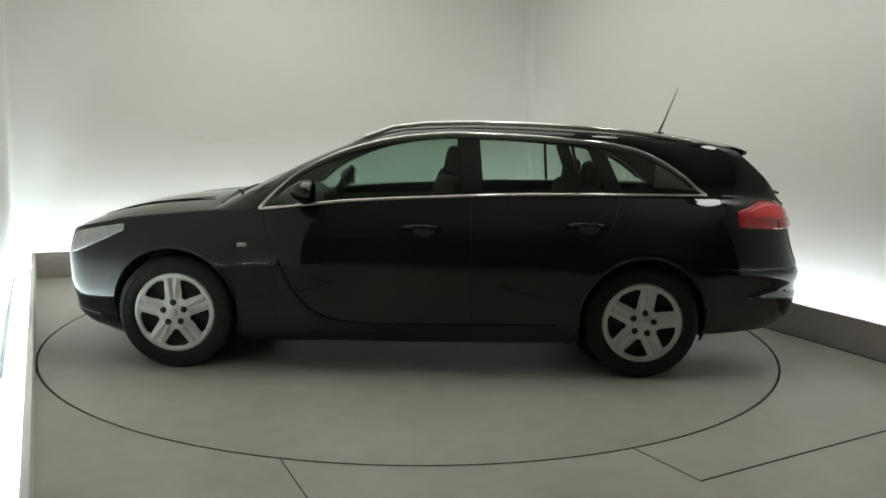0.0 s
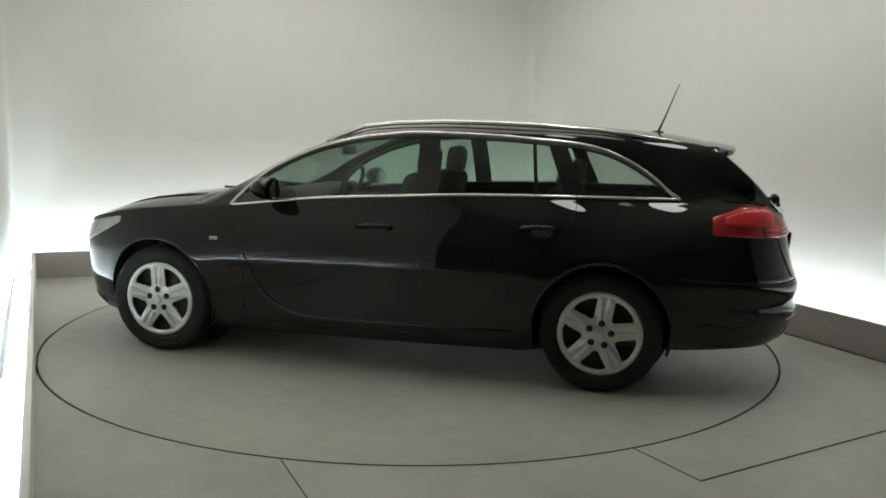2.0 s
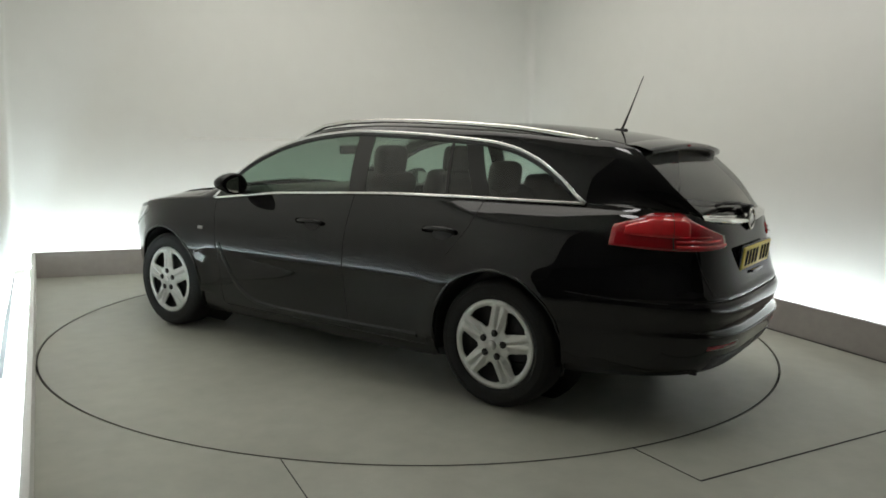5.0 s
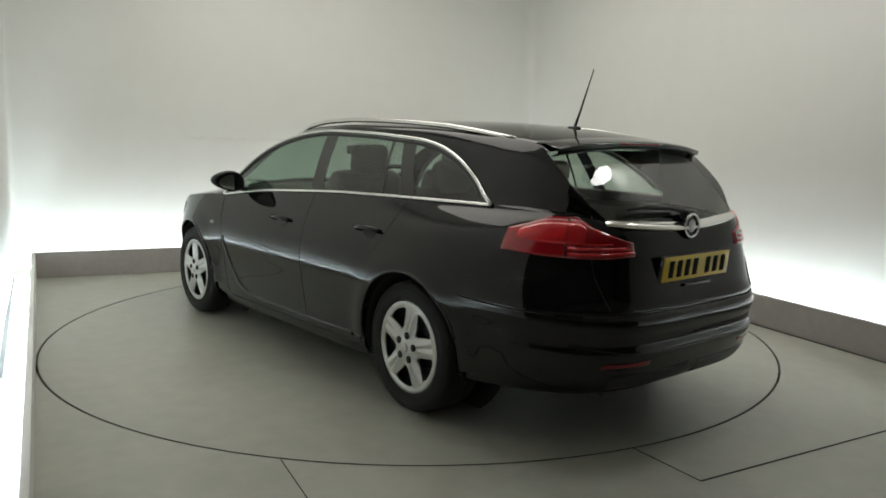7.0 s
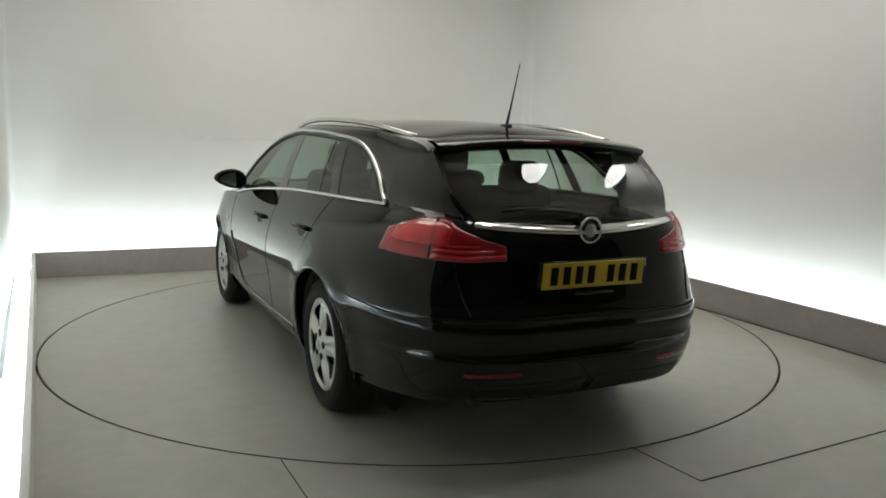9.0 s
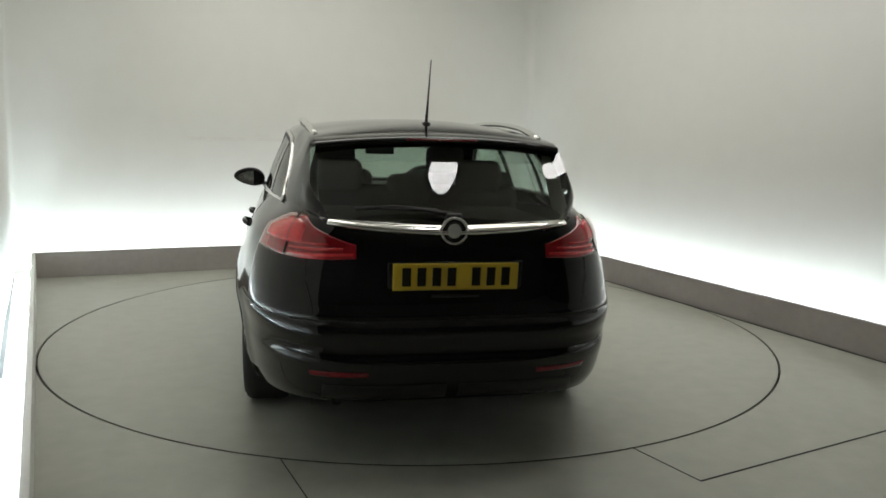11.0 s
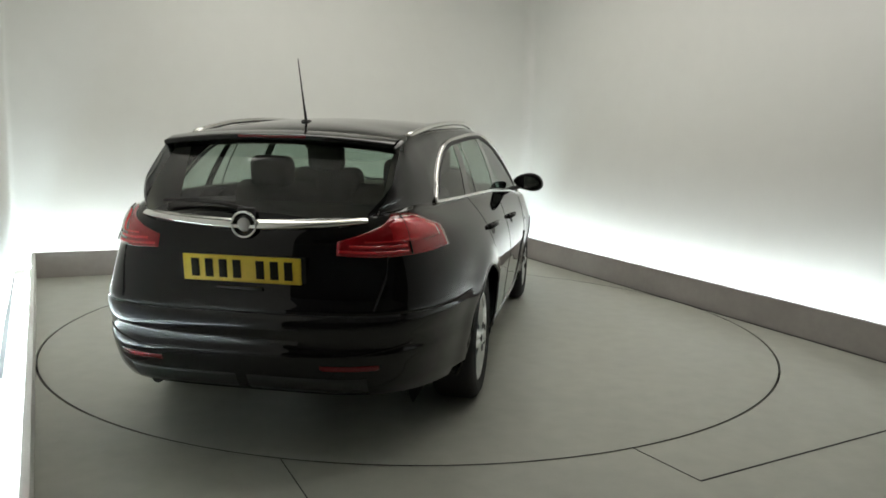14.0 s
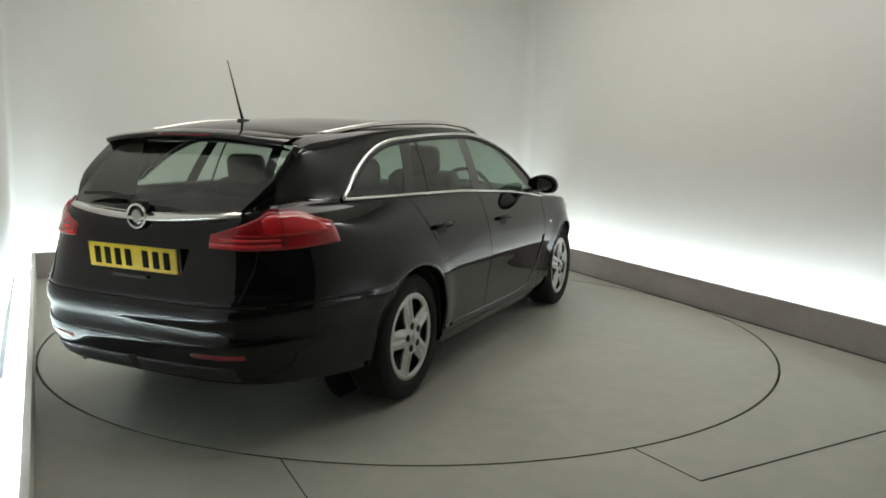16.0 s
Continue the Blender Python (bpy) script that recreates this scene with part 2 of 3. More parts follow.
def backdrop():
    """The wall runs round both corners in one sheet with tight coved corners."""
    pts = []

    def corner(p, q, r, rad):
        d1, d2 = (p - q).normalized(), (r - q).normalized()
        half = d1.angle(d2) / 2
        t = rad / math.tan(half)
        c = q + (d1 + d2).normalized() * (rad / math.sin(half))
        s, e = q + d1 * t - c, q + d2 * t - c
        tot = s.angle(e)
        for k in range(9):
            w = k / 8
            v = (s * math.sin((1 - w) * tot) + e * math.sin(w * tot)) / math.sin(tot)
            pts.append(c + v)
    pts.append(WL)
    corner(WL, WA, WB, 0.05)
    corner(WA, WB, WR, 0.12)
    pts.append(WR)
    n = len(pts)
    cen = Vector((0, 0, 0))
    verts = []
    for i, p in enumerate(pts):
        d = (pts[min(i + 1, n - 1)] - pts[max(i - 1, 0)]).normalized()
        o = Vector((d.y, -d.x, 0))
        if o.dot(p - cen) < 0:
            o = -o
        for q in (p, p + o * 0.1):
            verts += [(q.x, q.y, 0), (q.x, q.y, WALL_H)]
    faces = []
    for i in range(n - 1):
        a, b = 4 * i, 4 * i + 4
        faces += [(a, b, b + 1, a + 1), (a + 2, a + 3, b + 3, b + 2), (a + 1, b + 1, b + 3, a + 3)]
    ob = mesh_object("wall_backdrop", verts, faces, M_WALL, None, True)
    tagged(ob, "plain off-white studio backdrop wall lit from below", "wall", kind="structure")


backdrop()
WALL_DIR = (WB - WA).normalized()
J0, J1 = WA + WALL_DIR * 1.62, WA + WALL_DIR * 2.80
# thin level band, slightly darker than the wall round it
tagged(prism("wall_band", [J0, J1, J1 - N_BACK * 0.0015, J0 - N_BACK * 0.0015], 1.312, 1.345, M_WALL_BAND), "faint slightly darker level band on the backdrop wall", "wall")
prism("ceiling", [(-9, -11), (9, -11), (9, 7), (-9, 7)], WALL_H, WALL_H + 0.1, M_CEIL)
for nm, q in (("wall_hall_south", [(-9, -11), (9, -11), (9, -11.1), (-9, -11.1)]), ("wall_hall_west", [(-9, -11), (-9.1, -11), (-9.1, 7), (-9, 7)]),
              ("wall_hall_east", [(9, -11), (9.1, -11), (9.1, 7), (9, 7)]), ("wall_hall_north", [(-9, 7), (9, 7), (9, 7.1), (-9, 7.1)])):
    tagged(prism(nm, q, 0, WALL_H, M_HALL), "dark plain wall of the hall", "wall")


def cove_tube(p, q, mat):
    ob = tube("cove_light", [p, q], 0.013, mat, None, 10)
    tagged(ob, "lit white fluorescent tube hidden behind the upstand", "cove light", group="cove lights")


for a, b, nrm, off, cnt, mat in ((A + N_LEFT * 0.2, B + N_RIGHT * 0.25, N_BACK, 0.072, 4, M_TUBE), (A, A.lerp(L_END, 0.93), N_LEFT, 0.072, 4, M_TUBE_BRIGHT), (B, R_END, N_RIGHT, 0.072, 5, M_TUBE_RIGHT)):
    for k in range(cnt):
        p, q = a.lerp(b, (k + 0.03) / cnt), a.lerp(b, (k + 0.97) / cnt)
        up = Vector((0, 0, 0.11))
        cove_tube(p + nrm * off + up, q + nrm * off + up, M_TUBE_BRIGHT if mat is M_TUBE and k == 3 else mat)

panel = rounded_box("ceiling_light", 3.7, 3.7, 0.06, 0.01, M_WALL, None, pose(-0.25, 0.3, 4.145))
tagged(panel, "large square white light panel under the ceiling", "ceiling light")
for lx, ly in ((0.60, -2.0), (1.9, -1.35), (3.15, -0.7)):
    bm = bmesh.new()
    bmesh.ops.create_cone(bm, cap_ends=True, segments=32, radius1=0.21, radius2=0.16, depth=0.20, matrix=Matrix.Translation((lx, ly, 4.09)) @ Matrix.Diagonal((0.95, 2.2, 1, 1)))
    tagged(part("ceiling_lamp", bm, M_TRIM), "oval black lamp housing fixed to the ceiling", "ceiling lamp", group="oval ceiling lamps")

# ---- the car: x forward, y to its left, z up, origin on the ground ----
XF, XR, R_ARCH = 1.451, -1.286, 0.375
half_width = smooth_curve([0.14, 0.20, 0.30, 0.42, 0.56, 0.645, 0.70, 0.76, 0.82, 0.88, 0.94, 1.0, 1.06, 1.12],
                          [0.80, 0.855, 0.893, 0.908, 0.924, 0.937, 0.934, 0.926, 0.913, 0.895, 0.871, 0.845, 0.818, 0.79])
len_rear = smooth_curve([0.20, 0.27, 0.34, 0.42, 0.462, 0.478, 0.510, 0.535, 0.575, 0.590, 0.632, 0.643, 0.654, 0.70, 0.80, 0.90, 0.98, 1.03, 1.08],
                        [2.18, 2.26, 2.325, 2.358, 2.370, 2.371, 2.360, 2.360, 2.372, 2.374, 2.366, 2.348, 2.353, 2.336, 2.310, 2.290, 2.268, 2.238, 2.200])
len_front = smooth_curve([0.14, 0.20, 0.27, 0.34, 0.45, 0.58, 0.66, 0.72, 0.80, 1.10],
                         [2.07, 2.17, 2.245, 2.262, 2.285, 2.285, 2.275, 2.262, 2.24, 2.24])
z_bottom = smooth_curve([-2.4, -2.25, -1.70, -0.9, 0.9, 1.8, 2.2, 2.4], [0.30, 0.29, 0.262, 0.195, 0.170, 0.148, 0.150, 0.17])
z_belt = smooth_curve([-2.4, -2.25, -2.20, -2.15, -2.0, -1.68, -1.2, -0.6, 0.0, 0.4, 0.95, 1.25, 1.6, 1.95, 2.12, 2.22, 2.32],
                      [0.985, 0.995, 1.020, 1.045, 1.06, 1.073, 1.072, 1.064, 1.036, 1.012, 0.952, 0.932, 0.898, 0.838, 0.795, 0.755, 0.72])
rear_tuck = smooth_curve([-2.4, -2.2, -1.67, -1.2, -0.7, -0.2, 2.4], [0.03, 0.06, 0.10, 0.06, 0.02, 0.0, 0.0])
NF = 4.2


def tail_power(z):
    """How square the tail is in plan: squarer at the foot of the rear window."""
    return 4.4 + 0.7 * min(max((z - 0.94) / 0.09, 0.0), 1.0)


def hull(psi, z, out=0.0):
    """A point of the lower body: psi 0 at the nose, pi/2 amidships, pi at the tail; the left side. out: metres proud of it."""
    def at(p, h):
        c, s = math.cos(p), max(math.sin(p), 0.0)
        n, l = (NF, len_front(h)) if c > 0 else (tail_power(h), len_rear(h))
        x = math.copysign(abs(c) ** (2 / n) * l, c)
        tuck = rear_tuck(x) * min(max((h - 0.93) / 0.13, 0.0), 1.0) ** 1.5
        wing = 0.028 * math.exp(-((x - 1.55) / 0.42) ** 2)
        return Vector((x, s ** (2 / n) * half_width(h) * (1 - tuck + wing), h))
    p = at(psi, z)
    if out:
        e = 0.004
        a = at(min(psi + e, math.pi - 1e-4), z) - at(max(psi - e, 1e-4), z)
        b = at(psi, z + 0.006) - at(psi, z - 0.006)
        nrm = a.cross(b).normalized()
        if nrm.dot(Vector((p.x * 0.15, p.y, 0)) if p.y > 0.2 else Vector((p.x, p.y, 0))) < 0:
            nrm = -nrm
        p = p + nrm * out
    return p


def psi_x(x, z):
    n, l = (NF, len_front(z)) if x > 0 else (tail_power(z), len_rear(z))
    c = min(abs(x) / l, 1.0) ** (n / 2)
    return math.acos(math.copysign(c, x))


def psi_y(y, z, rear=True):
    n = tail_power(z) if rear else NF
    s = math.asin(min(max(y, 0.0) / half_width(z), 1.0) ** (n / 2))
    return math.pi - s if rear else s


def on_side(x, z, out=0.0):
    return hull(psi_x(x, z), z, out)


def on_rear(y, z, out=0.0):
    p = hull(psi_y(abs(y), z), z, out)
    return Vector((p.x, math.copysign(p.y, y) if y else 0.0, p.z))


def mirrored(verts):
    return [Vector((v[0], -v[1], v[2])) for v in verts]


# outline stations from nose to tail
PSI = []
for k in range(26):
    PSI.append((k / 26) ** 1.25 * psi_x(1.95, 0.8))
x = 1.95
while x > -1.92:
    PSI.append(psi_x(x, 0.9))
    x -= 0.024
p1 = psi_x(-1.93, 0.9)
for k in range(34):
    PSI.append(p1 + (math.pi - p1) * (1 - (1 - k / 33) ** 1.25))
TOPS = []
for p in PSI:
    z = 0.95
    for _ in range(12):
        z = z_belt(hull(p, z).x)
    TOPS.append(hull(p, z))
NV = 78

K8 = smooth_curve([-2.26, -2.235, -2.17, -2.10, -2.035, -1.97, -1.90, -1.84, -1.4, -0.9, -0.4, 0.0, 0.28, 0.45, 0.75, 0.95, 1.25, 1.36, 1.7, 1.98, 2.12, 2.20, 2.28],
                  [1.010, 1.050, 1.118, 1.186, 1.2455, 1.301, 1.3555, 1.396, 1.458, 1.484, 1.490, 1.474, 1.430, 1.362, 1.232, 1.142, 1.012, 1.000, 0.960, 0.892, 0.838, 0.790, 0.735])
Z5 = smooth_curve([-1.672, -1.61, -1.555, -1.47, -1.393, -1.31, -1.234, -1.075, -0.916, -0.593, -0.2, 0.067, 0.236, 0.407, 0.615, 0.756, 0.863, 0.955],
                  [1.074, 1.115, 1.165, 1.226, 1.272, 1.310, 1.336, 1.366, 1.379, 1.399, 1.408, 1.388, 1.360, 1.316, 1.230, 1.145, 1.052, 0.952])
Y6 = smooth_curve([-2.25, -2.1, -1.95, -1.85, -1.68, -1.5, -1.25, -0.9, -0.3, 0.1, 0.4, 0.75, 0.95, 1.25],
                  [0.565, 0.58, 0.575, 0.57, 0.575, 0.59, 0.605, 0.62, 0.628, 0.615, 0.612, 0.645, 0.675, 0.70])
Z6 = smooth_curve([-2.25, -2.16, -2.1, -2.025, -1.95, -1.85, -1.68, -1.5, -1.25, -0.9, -0.3, 0.1, 0.4, 0.75, 0.95, 1.25],
                  [0.985, 1.070, 1.136, 1.211, 1.278, 1.350, 1.380, 1.390, 1.412, 1.430, 1.444, 1.428, 1.353, 1.205, 1.088, 0.948])
X_FRONT, X_BACK = 0.955, -1.672


def belt_point(x):
    z = z_belt(x)
    return on_side(x, z)


def section(top):
    """Points from the belt to the centre line over one station."""
    x, y4, z4 = top
    z8 = max(K8(x), z4 + 0.001)
    if x > 1.25:
        y6, z6 = 0.62 * y4, z4 + (z8 - z4) * 0.72
        y5, z5 = 0.88 * y4, z4 + (z8 - z4) * 0.30
    else:
        y6, z6 = min(Y6(x), y4 * 0.955), min(max(Z6(x), z4 + 0.0005), z8)
        if x > X_FRONT:
            y5, z5 = y4 * 0.985, z4 + 0.12 * (z6 - z4)
        elif x > X_BACK:
            z5 = max(Z5(x), z4 + 0.0005)
            y5 = y4 - 0.41 * (z5 - z4)
        else:
            w = min((X_BACK - x) / 0.3, 1.0)
            y5, z5 = y4 - 0.02 * w - 0.002, z4 + 0.004 + 0.04 * w * (z6 - z4)
    pts = []
    for k in range(7):
        t = k / 6
        pts.append((y4 + (y5 - y4) * t + 0.012 * math.sin(math.pi * t) * min((z5 - z4) * 3, 1), z4 + (z5 - z4) * t))
    for k in range(1, 5):
        t = k / 4
        b = math.sin(math.pi * t)
        pts.append((y5 + (y6 - y5) * t + b * 0.012 * min(1, (z6 - z5) * 9), z5 + (z6 - z5) * t + b * 0.006 * min(1, (z6 - z5) * 9)))
    for k in range(1, 11):
        t = k / 10
        y = y6 * (1 - t)
        pts.append((y, z6 + (z8 - z6) * (1 - (y / y6) ** 2 if y6 > 0 else 1)))
    return [Vector((x, y, z)) for y, z in pts]


SECT = [section(t) for t in TOPS]
N_SEC = len(SECT[0])


def both_sides(name, verts, faces, mat, parent, label=""):
    face_out(mesh_object(name, verts, faces, mat, parent, True, label))
    face_out(mesh_object(name, mirrored(verts), [f[::-1] for f in faces], mat, parent, True, label))


def lower_shell(car):
    rows, m = [], NV
    for i, p in enumerate(PSI):
        zb, zt = z_bottom(TOPS[i].x), TOPS[i].z
        rows.append([hull(p, zb + (zt - zb) * (j / (m - 1))) if j < m - 1 else TOPS[i].copy() for j in range(m)])
    n = len(rows)
    bm = bmesh.new()
    grid = [[bm.verts.new(v) for v in r] for r in rows]
    for i in range(n - 1):
        for j in range(m - 1):
            q = (grid[i][j], grid[i + 1][j], grid[i + 1][j + 1], grid[i][j + 1])
            c = sum((v.co for v in q), Vector()) / 4
            if min(math.hypot(c.x - XF, c.z - 0.345), math.hypot(c.x - XR, c.z - 0.345)) < R_ARCH and c.y > 0.5:
                continue
            bm.faces.new(q)
    for v in [v for v in bm.verts if not v.link_faces]:
        bm.verts.remove(v)
    for v in bm.verts:
        if v.is_boundary and v.co.y > 0.5:
            for cx in (XF, XR):
                d = math.hypot(v.co.x - cx, v.co.z - 0.345)
                if abs(d - R_ARCH) < 0.035 and v.co.z > 0.2:
                    v.co.x = cx + (v.co.x - cx) * R_ARCH / d
                    v.co.z = 0.345 + (v.co.z - 0.345) * R_ARCH / d
    for v in bm.verts:
        if v.co.y > 0.5 and v.co.z > 0.3:
            for cx, f in ((XF, 0.013), (XR, 0.017)):
                e = (math.hypot(v.co.x - cx, v.co.z - 0.345) - R_ARCH - 0.01) / 0.085
                if abs(e) < 3:
                    v.co.y += f * math.exp(-e * e)
    geo = bmesh.ops.duplicate(bm, geom=bm.verts[:] + bm.edges[:] + bm.faces[:])["geom"]
    for v in [g for g in geo if isinstance(g, bmesh.types.BMVert)]:
        v.co.y = -v.co.y
    bmesh.ops.remove_doubles(bm, verts=bm.verts[:], dist=0.0005)
    part("body_shell", bm, M_PAINT, car, "glossy black painted lower body")


def top_surface(car):
    """Bonnet, roof and pillars as one painted skin; glass fills the openings."""
    xs = [t.x for t in TOPS]
    skin, screen, back = [], [], []
    flat = [v for s in SECT for v in s]
    n, m = len(SECT), N_SEC
    strips = {"front_door_glass": [], "rear_door_glass": [], "quarter_glass": []}
    for i in range(n - 1):
        xc = (xs[i] + xs[i + 1]) / 2
        for j in range(m - 1):
            q = (i * m + j, i * m + j + 1, (i + 1) * m + j + 1, (i + 1) * m + j)
            if j < 6 and X_BACK < xc < X_FRONT:
                k = "front_door_glass" if xc > -0.24 else "rear_door_glass" if xc > -1.06 else "quarter_glass"
                strips[k].append(q)
            elif j >= 10 and 0.30 < xc < 1.24:
                screen.append(q)
            elif j >= 10 and -2.235 < xc < -1.90:
                back.append(q)
            else:
                skin.append(q)

    def used(faces):
        ids = sorted({i for f in faces for i in f})
        at = {o: k for k, o in enumerate(ids)}
        return [flat[i] for i in ids], [tuple(at[i] for i in f) for f in faces]

    def whole(name, faces, mat, label):
        v, f = used(faces)
        bm = bmesh.new()
        for sgn in (1, -1):
            vs = [bm.verts.new((p.x, p.y * sgn, p.z)) for p in v]
            for q in f:
                try:
                    bm.faces.new([vs[i] for i in (q if sgn > 0 else q[::-1])])
                except ValueError:
                    pass
        bmesh.ops.remove_doubles(bm, verts=bm.verts[:], dist=0.0006)
        return face_out(part(name, bm, mat, car, label))
    whole("roof_and_bonnet", skin, M_PAINT, "glossy black bonnet, roof and pillars")
    whole("windscreen", screen, M_GLASS, "curved tinted windscreen")
    whole("rear_window", back, M_RGLASS, "tinted tailgate window")
    for k, fs in strips.items():
        v, f = used(fs)
        both_sides(k, v, f, M_GLASS if k[0] == "f" else M_QGLASS, car, "green-tinted side window")


def dlo_point(x, t, out=0.0):
    """A point of the side glass: t 0 at the belt, 1 at the top."""
    top = belt_point(x)
    y4, z4 = top.y, top.z
    z5 = max(Z5(x), z4)
    y5 = y4 - 0.41 * (z5 - z4)
    return Vector((x, y4 + (y5 - y4) * t + 0.012 * math.sin(math.pi * t) * min((z5 - z4) * 3, 1) + out, z4 + (z5 - z4) * t + out * 0.35))


def side_trim(car):
    up = [X_FRONT + (X_BACK - X_FRONT) * k / 90 for k in range(91)]
    for sgn in (1, -1):
        fix = lambda vs: vs if sgn > 0 else mirrored(vs)
        tube("window_trim", fix([dlo_point(x, 1, 0.004) for x in up]), 0.011, M_CHROME, car, 8, "chrome strip over the side windows")
        tube("belt_trim", fix([dlo_point(x, 0, 0.004) for x in up]), 0.0095, M_CHROME, car, 8, "chrome belt strip")
        tube("roof_rail", fix([Vector((x, Y6(x) - 0.03, Z6(x) + h * 0.75)) for x, h in
                               [(0.44, 0.002), (0.36, 0.022), (0.2, 0.036), (0.0, 0.04), (-0.3, 0.042), (-0.6, 0.044), (-0.9, 0.042), (-1.2, 0.036), (-1.42, 0.026), (-1.58, 0.010), (-1.66, 0.0)]]),
             0.014, M_CHROME, car, 10, "bright silver roof rail")
        for name, xb, xt, w in (("door_pillar", -0.28, -0.25, 0.062), ("door_pillar", -1.115, -0.985, 0.052), ("window_divider", -0.90, -0.86, 0.010)):
            vs = []
            for k in range(9):
                t = k / 8
                xc = xb + (xt - xb) * t
                for e in (-1, 1):
                    vs.append(dlo_point(xc + e * w, t, 0.0025))
            mesh_object(name, fix(vs), grid_faces(9, 2), M_GLOSSB, car, True, "gloss black window pillar")
        # weather strip inside the glass edge
        tube("window_seal", fix([dlo_point(x, 1 - min(0.02 / max(Z5(x) - z_belt(x), 0.03), 0.5), 0.001) for x in up[3:-3]]), 0.010, M_TRIM, car, 6)


def wheel(car):
    """A wheel at the car's left front; y points outwards."""
    w = new("wheel")
    w.parent = car
    prof = [(0.233, -0.004), (0.240, 0.006), (0.258, 0.012), (0.300, 0.010), (0.322, 0.0), (0.333, -0.02), (0.335, -0.05), (0.335, -0.17), (0.328, -0.20), (0.30, -0.215), (0.21, -0.21)]
    lathe("tyre", prof, M_RUBBER, w, 56, "black road tyre")
    for k, rr in enumerate((0.262, 0.296)):
        lathe("sidewall_ridge", [(rr - 0.004, 0.0105), (rr, 0.0145), (rr + 0.004, 0.0105)], M_RUBBER, w, 56)
    lathe("steel_wheel", [(0.0, -0.05), (0.12, -0.045), (0.16, -0.06), (0.22, -0.055), (0.234, -0.02)], M_DARKRIM, w, 40, "black steel wheel behind the cover")
    # wheel cover: five broad grooved spokes with five openings
    rad = [0.0, 0.02, 0.035, 0.05, 0.065, 0.08, 0.09] + [0.098 + 0.0045 * k for k in range(25)] + [0.210, 0.214, 0.221, 0.229, 0.235]
    seg = 240

    def opening(r):
        """Half the opening's angle at a radius, in degrees; 0 outside it."""
        if not 0.096 < r < 0.202:
            return 0.0
        return min(36 - math.degrees(math.asin(0.049 / r)), 2.0 + (r - 0.096) * 900, 14.0 + (0.202 - r) * 900)
    verts, faces = [], []
    for k in range(seg):
        a = 2 * math.pi * k / seg
        u = ((math.degrees(a) + 90 + 36) % 72) - 36            # 0 in the middle of an opening
        v = 36 - abs(u)                                         # 0 on the spoke's middle line
        for r in rad:
            dome = 0.014 * (1 - (r / 0.235) ** 2)
            arm = max(min((r - 0.075) / 0.03, 1), 0) * max(min((0.212 - r) / 0.02, 1), 0)
            groove = -0.007 * arm * math.exp(-(v / 2.6) ** 2)
            ridge = 0.005 * arm * math.exp(-((v - 7.5) / 3.2) ** 2)
            side = -0.010 * arm * max(0.0, min((v - 11.0) / 9.0, 1.0))
            lip = 0.003 if 0.212 < r < 0.231 else 0
            hub = 0.006 if r < 0.036 else (-0.005 if 0.045 < r < 0.085 and v > 18 else 0)
            verts.append((r * math.cos(a), dome + groove + ridge + side + lip + hub, r * math.sin(a)))
    m = len(rad)
    for k in range(seg):
        u = ((360.0 * (k + 0.5) / seg + 90 + 36) % 72) - 36
        for j in range(m - 1):
            if abs(u) < opening((rad[j] + rad[j + 1]) / 2):
                continue
            l = (k + 1) % seg
            faces.append((k * m + j, k * m + j + 1, l * m + j + 1, l * m + j))
    cover = mesh_object("wheel_cover", verts, faces, M_SILVER, w, True, "silver five-spoke plastic wheel cover")
    so = cover.modifiers.new("thick", "SOLIDIFY")
    so.thickness, so.offset = 0.012, 1.0
    for k in range(5):
        a = math.radians(90 + 72 * k)
        bm = bmesh.new()
        bmesh.ops.create_cone(bm, cap_ends=True, segments=12, radius1=0.0190, radius2=0.0180, depth=0.012,
                              matrix=Matrix.Translation((0.063 * math.cos(a), 0.0115, 0.063 * math.sin(a))) @ Matrix.Rotation(radians(90), 4, "X"))
        part("wheel_nut", bm, M_DARKRIM, w, "dark recessed wheel nut")
    bm = bmesh.new()
    bmesh.ops.create_cone(bm, cap_ends=True, segments=20, radius1=0.026, radius2=0.022, depth=0.008, matrix=Matrix.Translation((0, 0.024, 0)) @ Matrix.Rotation(radians(-90), 4, "X"))
    part("centre_cap", bm, M_SILVER, w)
    return w


